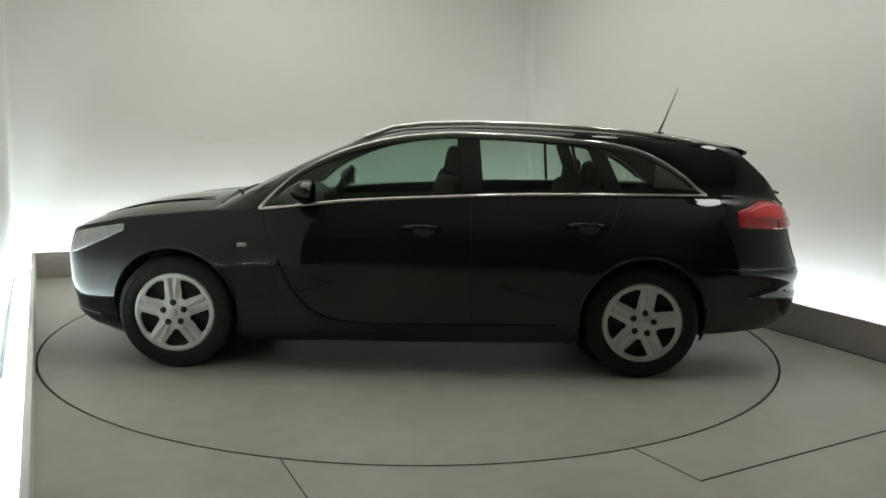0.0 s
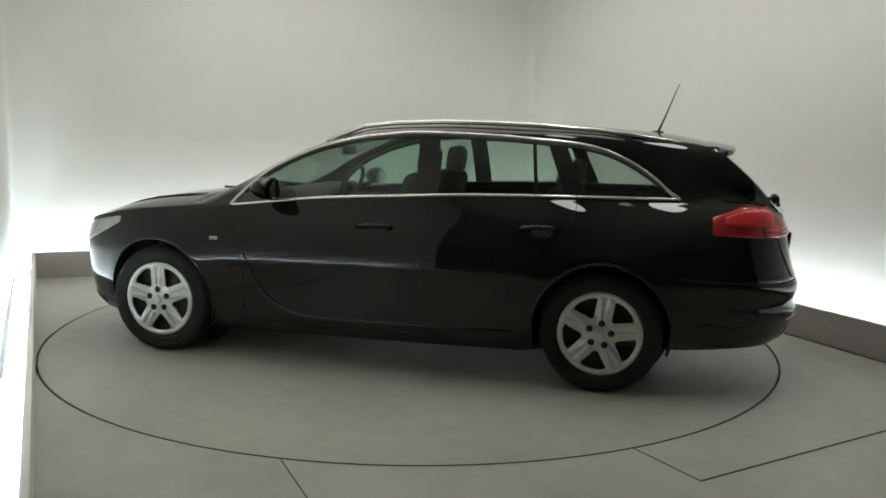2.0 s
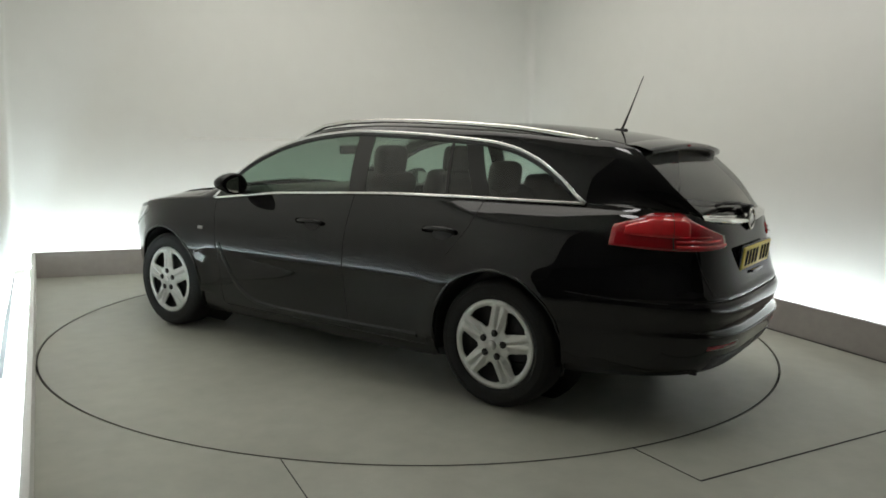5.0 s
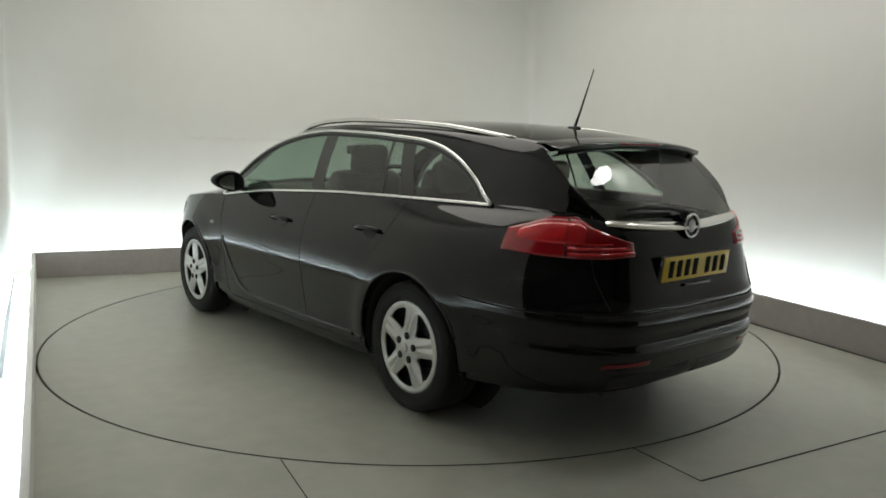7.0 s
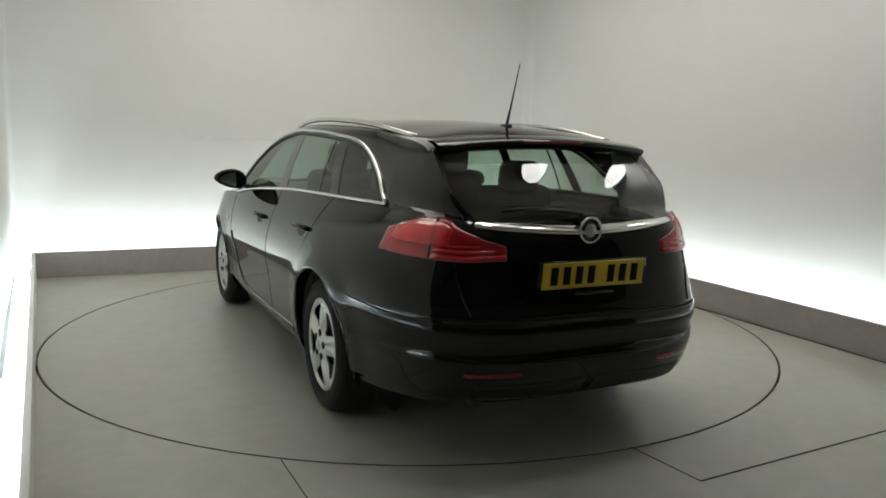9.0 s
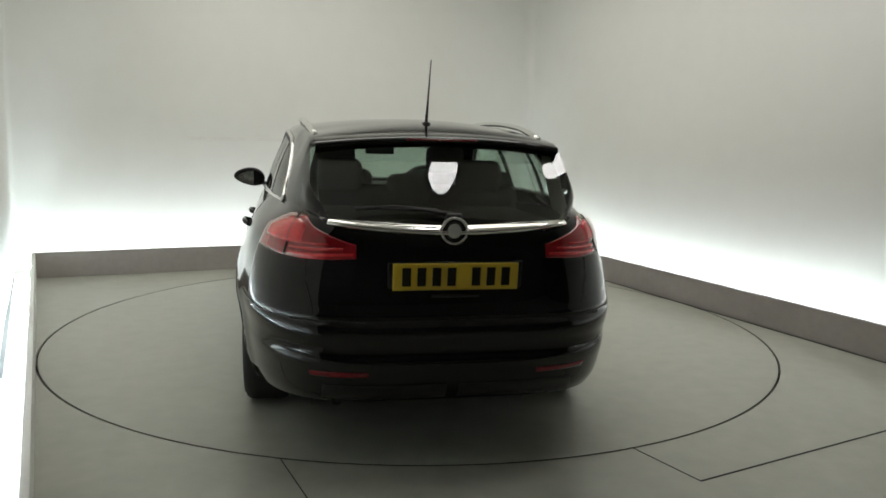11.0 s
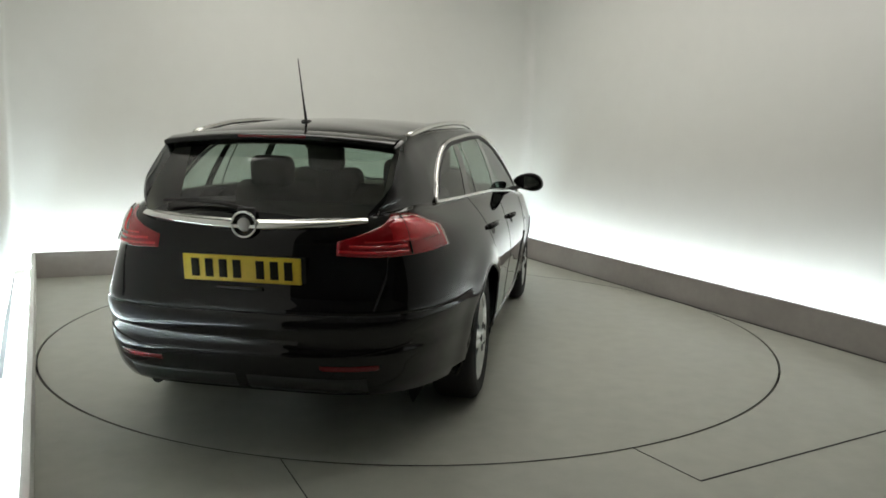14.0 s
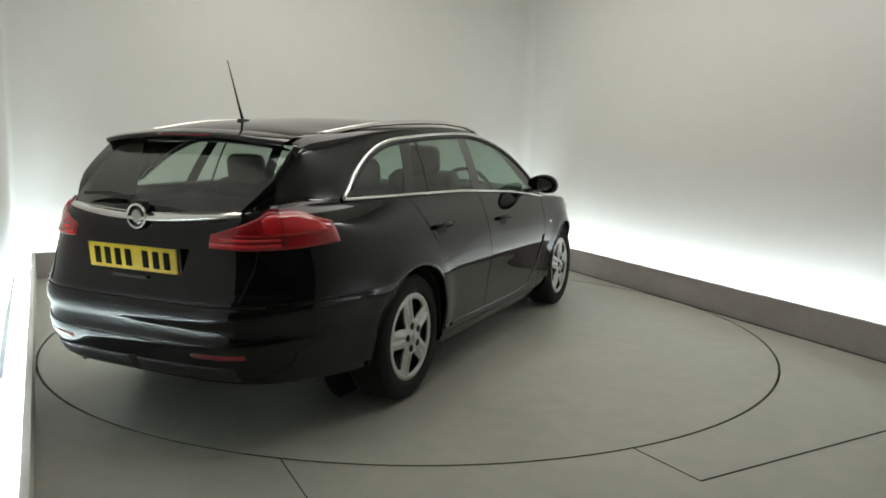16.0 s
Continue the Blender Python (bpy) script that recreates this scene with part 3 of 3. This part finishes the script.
def wheels(car):
    first = wheel(car)
    first.matrix_basis = pose(XF, 0.892, 0.335, 0, 3, 0)
    copy_thing(first, pose(XR, 0.880, 0.335, 0, -9, 0))
    copy_thing(first, pose(XF, -0.892, 0.335, 0, 0, 180))
    copy_thing(first, pose(XR, -0.880, 0.335, 0, 14, 180))
    for cx in (XF, XR):
        for s in (1, -1):
            vs = []
            for k in range(33):
                a = math.radians(-15 + 210 * k / 32)
                for y, r in ((0.55, R_ARCH - 0.004), (0.86, R_ARCH - 0.004), (0.88, R_ARCH + 0.003)):
                    p = (cx + r * math.cos(a), s * min(y, on_side(cx + r * math.cos(a), max(0.345 + r * math.sin(a), 0.2)).y - 0.004 * (y < 0.87)), 0.345 + r * math.sin(a))
                    vs.append(p)
            mesh_object("wheel_arch_liner", vs, grid_faces(33, 3, False, s < 0), M_TRIM, car, True, "black wheel arch liner")
            lip = [on_side(cx + (R_ARCH + 0.004) * math.cos(math.radians(a)), max(0.345 + (R_ARCH + 0.004) * math.sin(math.radians(a)), 0.215), 0.012 if 0 < a < 180 else 0.005) for a in range(-18, 199, 6)]
            tube("arch_lip", lip if s > 0 else mirrored(lip), 0.009, M_PAINT, car, 8)
            bm = bmesh.new()
            bmesh.ops.create_circle(bm, cap_ends=True, segments=32, radius=R_ARCH + 0.02, matrix=Matrix.Translation((cx, s * 0.56, 0.345)) @ Matrix.Rotation(radians(90), 4, "X"))
            part("inner_arch", bm, M_TRIM, car)


def underbody(car):
    vs = []
    for i in range(0, len(PSI), 3):
        b = hull(PSI[i], z_bottom(TOPS[i].x) + 0.01)
        vs += [(b.x, b.y - 0.004, b.z), (b.x, 0, b.z), (b.x, -b.y + 0.004, b.z)]
    n = len(vs) // 3
    mesh_object("underbody", vs, grid_faces(n, 3), M_TRIM, car, False, "black underbody tray")
    mesh_object("cabin_floor", [(1.3, 0.8, 0.42), (1.3, -0.8, 0.42), (-2.1, -0.62, 0.52), (-2.1, 0.62, 0.52)], [(0, 1, 2, 3)], M_CLOTH, car, False)


car = new("estate_car")
tagged(car, "glossy black estate car with chrome window trim on turntable", "car")
lower_shell(car)
top_surface(car)
side_trim(car)
wheels(car)
underbody(car)


def hull_patch(name, fpsi, zlo, zhi, out, mat, parent, n=28, m=9, label="", thick=0.012, sides=(1, -1), bulge=0.0):
    """A lens or panel that lies on the lower body, with a rim that runs back into it. fpsi, zlo and zhi take 0..1 along the patch."""
    for s in sides:
        verts = []
        for i in range(n):
            w = i / (n - 1)
            a, b = zlo(w), zhi(w)
            for j in range(-1, m + 1):
                t = min(max(j / (m - 1), 0), 1)
                rim = j in (-1, m) or i in (0, n - 1)
                z = a + (b - a) * t
                o = out - thick if rim else out + bulge * math.sin(math.pi * t) * math.sin(math.pi * w)
                p = hull(fpsi(w, z), z, o)
                verts.append(Vector((p.x, p.y * s, p.z)))
        mesh_object(name, verts, grid_faces(n, m + 2, False, s > 0), mat, parent, True, label)


def line_on_side(name, pts, r, mat, car, label="", out=0.0):
    """A thin joint or crease along (x, z) points of both body sides."""
    fine = []
    for (x0, z0), (x1, z1) in zip(pts, pts[1:]):
        k = max(2, int(math.hypot(x1 - x0, z1 - z0) / 0.03))
        fine += [on_side(x0 + (x1 - x0) * i / k, z0 + (z1 - z0) * i / k, out) for i in range(k)]
    fine.append(on_side(*pts[-1], out))
    tube(name, fine, r, mat, car, 6, label)
    tube(name, mirrored(fine), r, mat, car, 6, label)


def curve_pts(pts, k=8):
    """A rounded line through 2D points."""
    out = []
    p = [pts[0]] + list(pts) + [pts[-1]]
    for i in range(1, len(p) - 2):
        for j in range(k):
            t = j / k
            out.append(tuple(0.5 * (2 * p[i][d] + (p[i + 1][d] - p[i - 1][d]) * t + (2 * p[i - 1][d] - 5 * p[i][d] + 4 * p[i + 1][d] - p[i + 2][d]) * t * t
                                    + (3 * p[i][d] - p[i - 1][d] - 3 * p[i + 1][d] + p[i + 2][d]) * t ** 3) for d in range(2)))
    out.append(tuple(pts[-1]))
    return out


def line_on_rear(name, pts, r, mat, car, label="", out=0.0, flat=1.0):
    fine = []
    for (y0, z0), (y1, z1) in zip(pts, pts[1:]):
        k = max(2, int(math.hypot(y1 - y0, z1 - z0) / 0.025))
        fine += [on_rear(y0 + (y1 - y0) * i / k, z0 + (z1 - z0) * i / k, out) for i in range(k)]
    fine.append(on_rear(*pts[-1], out))
    return tube(name, fine, r, mat, car, 8, label, flat)


def rear_end(car):
    # wrap-round lamps
    lo = smooth_curve([0, 0.35, 0.7, 1], [0.900, 0.885, 0.880, 0.888])
    hi = smooth_curve([0, 0.12, 0.3, 0.5, 0.66, 0.84, 1], [0.985, 1.012, 1.047, 1.048, 1.008, 0.972, 0.940])

    def f(w, z):
        a, b = psi_x(-1.83, z), psi_y(0.385, z)
        return a + (b - a) * w
    hull_patch("tail_lamp", f, lo, hi, 0.007, M_RED, car, 36, 12, "red wrap-round tail lamp", 0.02, bulge=0.006)
    for up, end in ((0.010, 0.50), (0.032, 0.44), (0.054, 0.34)):
        hull_patch("lamp_strip", lambda w, z: f(0.47 + end * w, z), lambda w: lo(0.47 + end * w) + up, lambda w: lo(0.47 + end * w) + up + 0.011, 0.0175, M_RED2, car, 16, 4, "brighter red light bar in the lamp", 0.006)
    hull_patch("lamp_joint", lambda w, z: f(0.440 + 0.010 * w, z), lambda w: lo(0.44) + 0.002, lambda w: hi(0.44) - 0.004, 0.0172, M_GROOVE, car, 4, 10, "dark joint between the two lamp halves", 0.006)
    hull_patch("lamp_strip", lambda w, z: f(0.10 + 0.50 * w, z), lambda w: lo(0.1 + 0.5 * w) + 0.055, lambda w: hi(0.1 + 0.5 * w) - 0.022, 0.0165, M_RED2, car, 20, 6, "brighter red upper lens", 0.006)
    # reflectors low in the bumper
    hull_patch("rear_reflector", lambda w, z: psi_y(0.60 - 0.26 * w, z), lambda w: 0.415, lambda w: 0.436, 0.004, M_REDD, car, 12, 4, "thin dark red bumper reflector", 0.008)
    # lower bumper trim, joints
    line_on_rear("bumper_joint", [(-0.66, 0.642), (0.66, 0.642)], 0.006, M_GROOVE, car, "dark joint over the bumper")
    line_on_side("bumper_joint", [(-1.50, 0.676), (-1.66, 0.668), (-1.9, 0.652), (-2.13, 0.642)], 0.003, M_GROOVE, car)
    for s in (1, -1):
        line_on_rear("tailgate_joint", [(s * 0.56, 0.645), (s * 0.60, 0.80), (s * 0.60, 0.90)], 0.004, M_GROOVE, car)
    hull_patch("bumper_skirt", lambda w, z: psi_y(0.56 * (1 - w) + 0.001, z), lambda w: 0.305, lambda w: 0.375, 0.003, M_TRIM, car, 16, 6, "black lower bumper insert", 0.008)
    line_on_rear("bumper_crease", curve_pts([(-0.70, 0.515), (-0.45, 0.478), (0.0, 0.468), (0.45, 0.478), (0.70, 0.515)]), 0.005, M_PAINT, car, "raised bumper crease", 0.0)
    # chrome strip over the plate
    n = 40
    vs = []
    for i in range(n):
        y = -0.53 + 1.06 * i / (n - 1)
        c = 1.003 + 0.030 * (abs(y) / 0.545) ** 1.7
        h = 0.026 - 0.014 * (abs(y) / 0.545) ** 1.5
        for dz, o in ((-h, -0.004), (-h * 0.92, 0.026), (-h * 0.6, 0.028), (h * 0.2, 0.015), (h, -0.002)):
            vs.append(on_rear(y, c + dz, o * (1 - 0.75 * (abs(y) / 0.53) ** 4) if o > 0 else o))
    mesh_object("tailgate_strip", vs, grid_faces(n, 5), M_CHROME, car, True, "bright chrome strip across the tailgate")
    # badge: plain ring and bar
    b0 = on_rear(0, 0.992, 0.022)
    bm = bmesh.new()
    turn = Matrix.Translation(b0) @ Matrix.Rotation(radians(-90), 4, "Y") @ Matrix.Rotation(0, 4, "Z")
    bmesh.ops.create_cone(bm, cap_ends=True, segments=32, radius1=0.054, radius2=0.052, depth=0.012, matrix=turn)
    badge = part("badge", bm, M_GLOSSB, car, "round chrome and black badge")
    ring = [b0 + Vector((-0.006, 0.053 * math.cos(k * math.pi / 16), 0.053 * math.sin(k * math.pi / 16))) for k in range(33)]
    tube("badge_ring", ring, 0.0065, M_CHROME, badge, 8)
    bm = bmesh.new()
    bmesh.ops.create_uvsphere(bm, u_segments=20, v_segments=10, radius=1.0, matrix=Matrix.Translation(b0 + Vector((-0.004, 0, 0))) @ Matrix.Diagonal((0.010, 0.030, 0.030, 1)))
    part("badge_dome", bm, M_SILVER, badge)
    # number plate in its recess
    tilt = Matrix.Translation((-2.316, -0.004, 0.820)) @ Matrix.Rotation(radians(-6), 4, "Y")
    rounded_box("plate_surround", 0.012, 0.56, 0.150, 0.005, M_PAINT, car, Matrix.Translation((0.004, 0, -0.012)) @ tilt, "black plate recess")
    plate = rounded_box("number_plate", 0.010, 0.522, 0.113, 0.004, M_YEL, car, Matrix.Translation((-0.007, 0, 0)) @ tilt, "yellow rear number plate")
    for k, y in enumerate((0.205, 0.143, 0.081, 0.019, -0.083, -0.145, -0.207)):
        rounded_box("plate_bar", 0.004, 0.036, 0.078, 0.001, M_INK, plate, Matrix.Translation((-0.0125, 0, 0)) @ tilt @ Matrix.Translation((0, y, 0)), "plain dark bar", 1)
    rounded_box("tailgate_handle", 0.02, 0.20, 0.014, 0.004, M_GLOSSB, car, Matrix.Translation((-2.330, 0, 0.742)))
    tube("tailpipe", [(-1.95, 0.47, 0.285), (-2.20, 0.47, 0.280)], 0.028, M_DARKRIM, car, 14, "dull steel tailpipe")
    # spoiler with the high brake lamp
    n, rows = 31, []
    for i in range(n):
        y = -0.552 + 1.104 * i / (n - 1)
        e = abs(y) / 0.552
        z = K8(-1.84) + (Z6(-1.84) - K8(-1.84)) * e * e * 0.8
        back = -1.985 + 0.04 * e ** 4
        rows.append([(-1.78, y, z + 0.006), (-1.86, y, z + 0.004), (back + 0.03, y, z - 0.012), (back, y, z - 0.022), (back + 0.006, y, z - 0.040), (back + 0.045, y, z - 0.052), (-1.885, y, z - 0.060)])
    spoiler = mesh_object("roof_spoiler", [v for r in rows for v in r], grid_faces(n, 7), M_PAINT, car, True, "glossy black roof spoiler over the tailgate window")
    tube("high_brake_lamp", [(-1.984, -0.16 + 0.04 * k, K8(-1.84) - 0.027) for k in range(9)], 0.006, M_REDD, spoiler, 6, "dark red brake lamp")
    # wiper resting along the foot of the window
    wiper = rounded_box("rear_wiper", 0.05, 0.07, 0.045, 0.012, M_TRIM, car, Matrix.Translation((-2.262, 0.0, 1.052)), "black rear wiper")
    tube("wiper_arm", [(-2.265, 0.0, 1.066), (-2.245, 0.13, 1.085), (-2.232, 0.30, 1.088)], [0.012, 0.008, 0.005], M_TRIM, wiper, 6)
    tube("wiper_blade", [(-2.238, 0.06, 1.083), (-2.222, 0.25, 1.095), (-2.215, 0.40, 1.085)], 0.008, M_TRIM, wiper, 6)


def front_end(car):
    hull_patch("headlamp", lambda w, z: psi_y(0.63, z, False) * (1 - w) + psi_x(1.74, z) * w,
               lambda w: 0.640 + 0.175 * w ** 1.5, lambda w: 0.762 + 0.085 * w ** 0.9, 0.005, M_LENS, car, 26, 9, "clear headlamp with silver reflector", 0.018, bulge=0.004)
    hull_patch("lower_grille", lambda w, z: 0.0 + psi_x(1.95, z) * w, lambda w: 0.235, lambda w: 0.305 - 0.02 * w, 0.004, M_TRIM, car, 24, 5, "black lower air intake", 0.01)
    hull_patch("bumper_lip", lambda w, z: 0.0 + psi_x(1.92, z) * w, lambda w: 0.205, lambda w: 0.226, 0.006, M_GREYT, car, 24, 4, "grey bumper lip", 0.01)
    # bonnet joints and scuttle
    for s in (1, -1):
        pts = [Vector((t.x, s * (t.y - 0.012), t.z + 0.006)) for t in TOPS if 1.05 < t.x < 1.85]
        tube("bonnet_joint", pts, 0.0018, M_GROOVE, car, 6)
        tube("bonnet_crease", [Vector((x, s * (0.55 - 0.13 * (x - 1.3)), K8(x) - 0.028 + 0.012)) for x in (2.02, 1.85, 1.7, 1.5, 1.3)], [0.002, 0.006, 0.007, 0.006, 0.003], M_PAINT, car, 8)
    vs = []
    for k in range(25):
        y = -0.66 + 1.32 * k / 24
        e = (y / 0.70) ** 2
        vs += [Vector((1.30 - 0.05 * e, y, 1.000 - 0.045 * e)), Vector((1.24 - 0.05 * e, y, 1.020 - 0.05 * e)), Vector((1.18 - 0.05 * e, y, 1.043 - 0.055 * e))]
    mesh_object("scuttle", vs, grid_faces(25, 3), M_TRIM, car, True, "black scuttle under the windscreen")
    for y0 in (-0.5, 0.1):
        tube("front_wiper", [(1.25, y0, 0.992), (1.19, y0 + 0.25, 1.022), (1.14, y0 + 0.5, 1.040)], 0.008, M_TRIM, car, 6)


def door_mirror(car):
    for s in (1, -1):
        bm = bmesh.new()
        bmesh.ops.create_uvsphere(bm, u_segments=24, v_segments=14, radius=1.0)
        for v in bm.verts:
            x, y, z = v.co
            flat = -0.35 if x < -0.35 else x                       # flat towards the tail, round towards the nose
            v.co = Vector((0.655 + flat * 0.095, s * (0.970 + y * 0.115), 1.058 + z * 0.075 * (1 - 0.24 * y * s) * (0.8 if z < 0 else 1.0) + 0.010 * y * s))
        shell = part("door_mirror", bm, M_PAINT, car, "black door mirror")
        bm = bmesh.new()
        bmesh.ops.create_circle(bm, cap_ends=True, segments=24, radius=1.0)
        for v in bm.verts:
            x, y, z = v.co
            v.co = Vector((0.616 - 0.016 * x, s * (0.968 + x * 0.085), 1.057 + y * 0.050 * (1 - 0.2 * x)))
        part("mirror_glass", bm, M_CHROME, shell, "mirror glass")
        tube("mirror_foot", [(0.70, s * 0.80, 1.000), (0.68, s * 0.86, 1.012), (0.66, s * 0.93, 1.035)], [0.035, 0.028, 0.03], M_TRIM, shell, 8, "", 0.6)


def sides(car):
    for x, z in ((0.02, 0.862), (-0.93, 0.892)):
        for s in (1, -1):
            pts = [on_side(x + d, z + 0.004 * e, o) for d, o, e in ((0.105, -0.002, 0), (0.09, 0.022, 0.4), (0.03, 0.032, 1), (-0.05, 0.032, 1), (-0.09, 0.022, 0.4), (-0.105, -0.002, 0))]
            cup = [on_side(x - 0.02 + 0.062 * c * math.cos(a), z - 0.014 + 0.030 * c * math.sin(a), 0.0015) for c in (1.0, 0.55, 0.0) for a in [k * math.pi / 10 for k in range(20)]]
            fc = [(r * 20 + k, r * 20 + (k + 1) % 20, r * 20 + 20 + (k + 1) % 20, r * 20 + 20 + k) for r in range(2) for k in range(20)]
            face_out(mesh_object("handle_recess", cup if s > 0 else mirrored(cup), fc, M_TRIM, car, True, "dark recess behind the door handle"))
            tube("door_handle", pts if s > 0 else mirrored(pts), 0.013, M_PAINT, car, 8, "black pull handle")
    hull_patch("side_repeater", lambda w, z: psi_x(1.075 - 0.062 * w, z), lambda w: 0.738, lambda w: 0.760, 0.004, M_LENS, car, 8, 4, "small clear side repeater", 0.006)
    line_on_side("door_joint", curve_pts([(0.93, 0.93), (0.90, 0.80), (0.87, 0.62), (0.86, 0.45), (0.85, 0.26)]), 0.0018, M_GROOVE, car)
    line_on_side("door_joint", curve_pts([(-0.27, 1.04), (-0.27, 0.8), (-0.275, 0.5), (-0.29, 0.26)]), 0.0018, M_GROOVE, car)
    line_on_side("door_joint", curve_pts([(-1.13, 1.06), (-1.10, 0.93), (-1.00, 0.78), (-0.90, 0.66), (-0.87, 0.5), (-0.86, 0.27)]), 0.0018, M_GROOVE, car)
    line_on_side("sill_joint", [(0.82, 0.245), (-0.86, 0.262)], 0.003, M_GROOVE, car)
    blade = curve_pts([(0.845, 0.665), (0.80, 0.56), (0.735, 0.45), (0.637, 0.358), (0.50, 0.305), (0.30, 0.290), (0.02, 0.292), (-0.45, 0.298), (-0.82, 0.305)])
    fine = []
    for (x0, z0), (x1, z1) in zip(blade, blade[1:]):
        l = math.hypot(x1 - x0, z1 - z0)
        px, pz = (-(z1 - z0) / l, (x1 - x0) / l) if x1 > x0 else ((z1 - z0) / l, -(x1 - x0) / l)
        y = on_side(x0, z0).y
        for w in (-0.017, -0.011, 0.011, 0.017):
            q = on_side(x0 + px * w, max(z0 + pz * w, 0.2))
            fine.append(Vector((q.x, q.y - 0.002 if abs(w) > 0.012 else y + 0.008 - 0.07 * pz * w, q.z)))
    both_sides("door_blade", fine, grid_faces(len(fine) // 4, 4), M_PAINT, car, "curved raised crease of the lower doors")


def antenna(car):
    base = rounded_box("aerial", 0.075, 0.035, 0.028, 0.010, M_TRIM, car, Matrix.Translation((-1.545, 0, 1.442)), "black roof aerial")
    tube("aerial_mast", [(-1.55, 0, 1.452), (-1.585, 0, 1.54), (-1.66, 0, 1.745)], [0.008, 0.005, 0.0022], M_TRIM, base, 8)


def headrest(x, y, z, parent):
    rounded_box("headrest", 0.11, 0.26, 0.19, 0.052, M_CLOTH, parent, pose(x, y, z, 0, -8, 0), "dark cloth headrest", 4)
    for s in (1, -1):
        tube("headrest_post", [(x + 0.005, y + s * 0.07, z - 0.20), (x, y + s * 0.07, z - 0.07)], 0.007, M_CHROME, parent, 6)


def interior(car):
    for y in (0.37, -0.37):
        seat = rounded_box("front_seat", 0.52, 0.52, 0.16, 0.06, M_CLOTH, car, pose(0.28, y, 0.56, 0, -6, 0), "dark cloth front seat", 4)
        rounded_box("seat_back", 0.16, 0.50, 0.62, 0.06, M_CLOTH, seat, pose(-0.06, y, 0.86, 0, -16, 0), "", 4)
        headrest(-0.165, y, 1.235, seat)
    bench = rounded_box("rear_seat", 0.50, 1.28, 0.16, 0.06, M_CLOTH, car, pose(-0.62, 0, 0.58, 0, -6, 0), "dark cloth rear bench", 4)
    rounded_box("seat_back", 0.15, 1.28, 0.56, 0.06, M_CLOTH, bench, pose(-0.93, 0, 0.84, 0, -18, 0), "", 4)
    for y in (0.40, 0.0, -0.40):
        headrest(-1.03, y, 1.165 if y else 1.085, bench)
    rounded_box("load_cover", 0.86, 1.16, 0.03, 0.012, M_CLOTH, car, pose(-1.52, 0, 0.985), "black load cover")
    rounded_box("dashboard", 0.46, 1.42, 0.30, 0.09, M_GREYT, car, pose(1.00, 0, 0.86, 0, 8, 0), "dark grey dashboard", 4)
    c, rim = Vector((0.66, -0.37, 0.99)), []
    for k in range(29):
        a = 2 * math.pi * k / 28
        rim.append(c + Vector((-0.08 * math.sin(a), 0.185 * math.cos(a), 0.168 * math.sin(a))))
    wheel_rim = tube("steering_wheel", rim, 0.016, M_TRIM, car, 8, "black steering wheel")
    rounded_box("wheel_hub", 0.07, 0.16, 0.12, 0.03, M_TRIM, wheel_rim, Matrix.Translation(c) @ Matrix.Rotation(radians(-25), 4, "Y"))
    tube("steering_column", [c, c + Vector((0.25, 0, -0.10))], 0.035, M_TRIM, wheel_rim, 8)
    rounded_box("rear_view_mirror", 0.03, 0.22, 0.065, 0.014, M_TRIM, car, pose(0.52, 0, 1.285), "black rear-view mirror")
    # roof lining and dark pillars inside
    vs = []
    for k in range(22):
        x = 0.22 - 2.0 * k / 21
        for j in range(9):
            y = -1 + j / 4
            w = Y6(x) - 0.05
            vs.append((x, y * w, Z6(x) - 0.022 + (K8(x) - Z6(x)) * (1 - y * y)))
    mesh_object("roof_lining", vs, grid_faces(22, 9), M_LINING, car, True, "cream roof lining")
    for s in (1, -1):
        trim = []
        for k in range(10):
            x = -1.70 - 0.45 * k / 9
            b = belt_point(x)
            for t in (0, 0.25, 0.5, 0.75, 1):
                trim.append((x, s * (Y6(x) - 0.035 + (b.y - 0.07 - Y6(x) + 0.035) * t), Z6(x) - 0.035 + (b.z - 0.03 - Z6(x) + 0.035) * t))
        mesh_object("pillar_trim", trim, grid_faces(10, 5), M_LINING, car, True, "pale lining of the rear pillar")
        mesh_object("door_card", [(0.9, s * 0.76, 0.4), (0.9, s * 0.78, 0.93), (-1.7, s * 0.68, 1.04), (-1.7, s * 0.66, 0.4)], [(0, 1, 2, 3)], M_CLOTH, car, False)


rear_end(car)
front_end(car)
door_mirror(car)
sides(car)
antenna(car)
interior(car)


CAR_ROWS = [(0.0, 0.081, -0.321, 177.53), (1.5, 0.04, -0.321, 167.33), (3.0, -0.014, -0.312, 156.84), (4.2, -0.057, -0.293, 148.54),
            (6.3, -0.097, -0.282, 132.35), (7.7, -0.135, -0.285, 122.57), (9.2, -0.185, -0.267, 112.37), (11.3, -0.211, -0.211, 96.94),
            (12.8, -0.232, -0.168, 86.34), (14.4, -0.234, -0.136, 74.81), (16.0, -0.23, -0.084, 63.41)]


def motions():
    walk(car, [(t, pose(x, y, 0, 0, 0, a)) for t, x, y, a in CAR_ROWS])
    walk(table, [(t, pose(0, 0, 0, 0, 0, a - 90)) for t, x, y, a in CAR_ROWS])


motions()
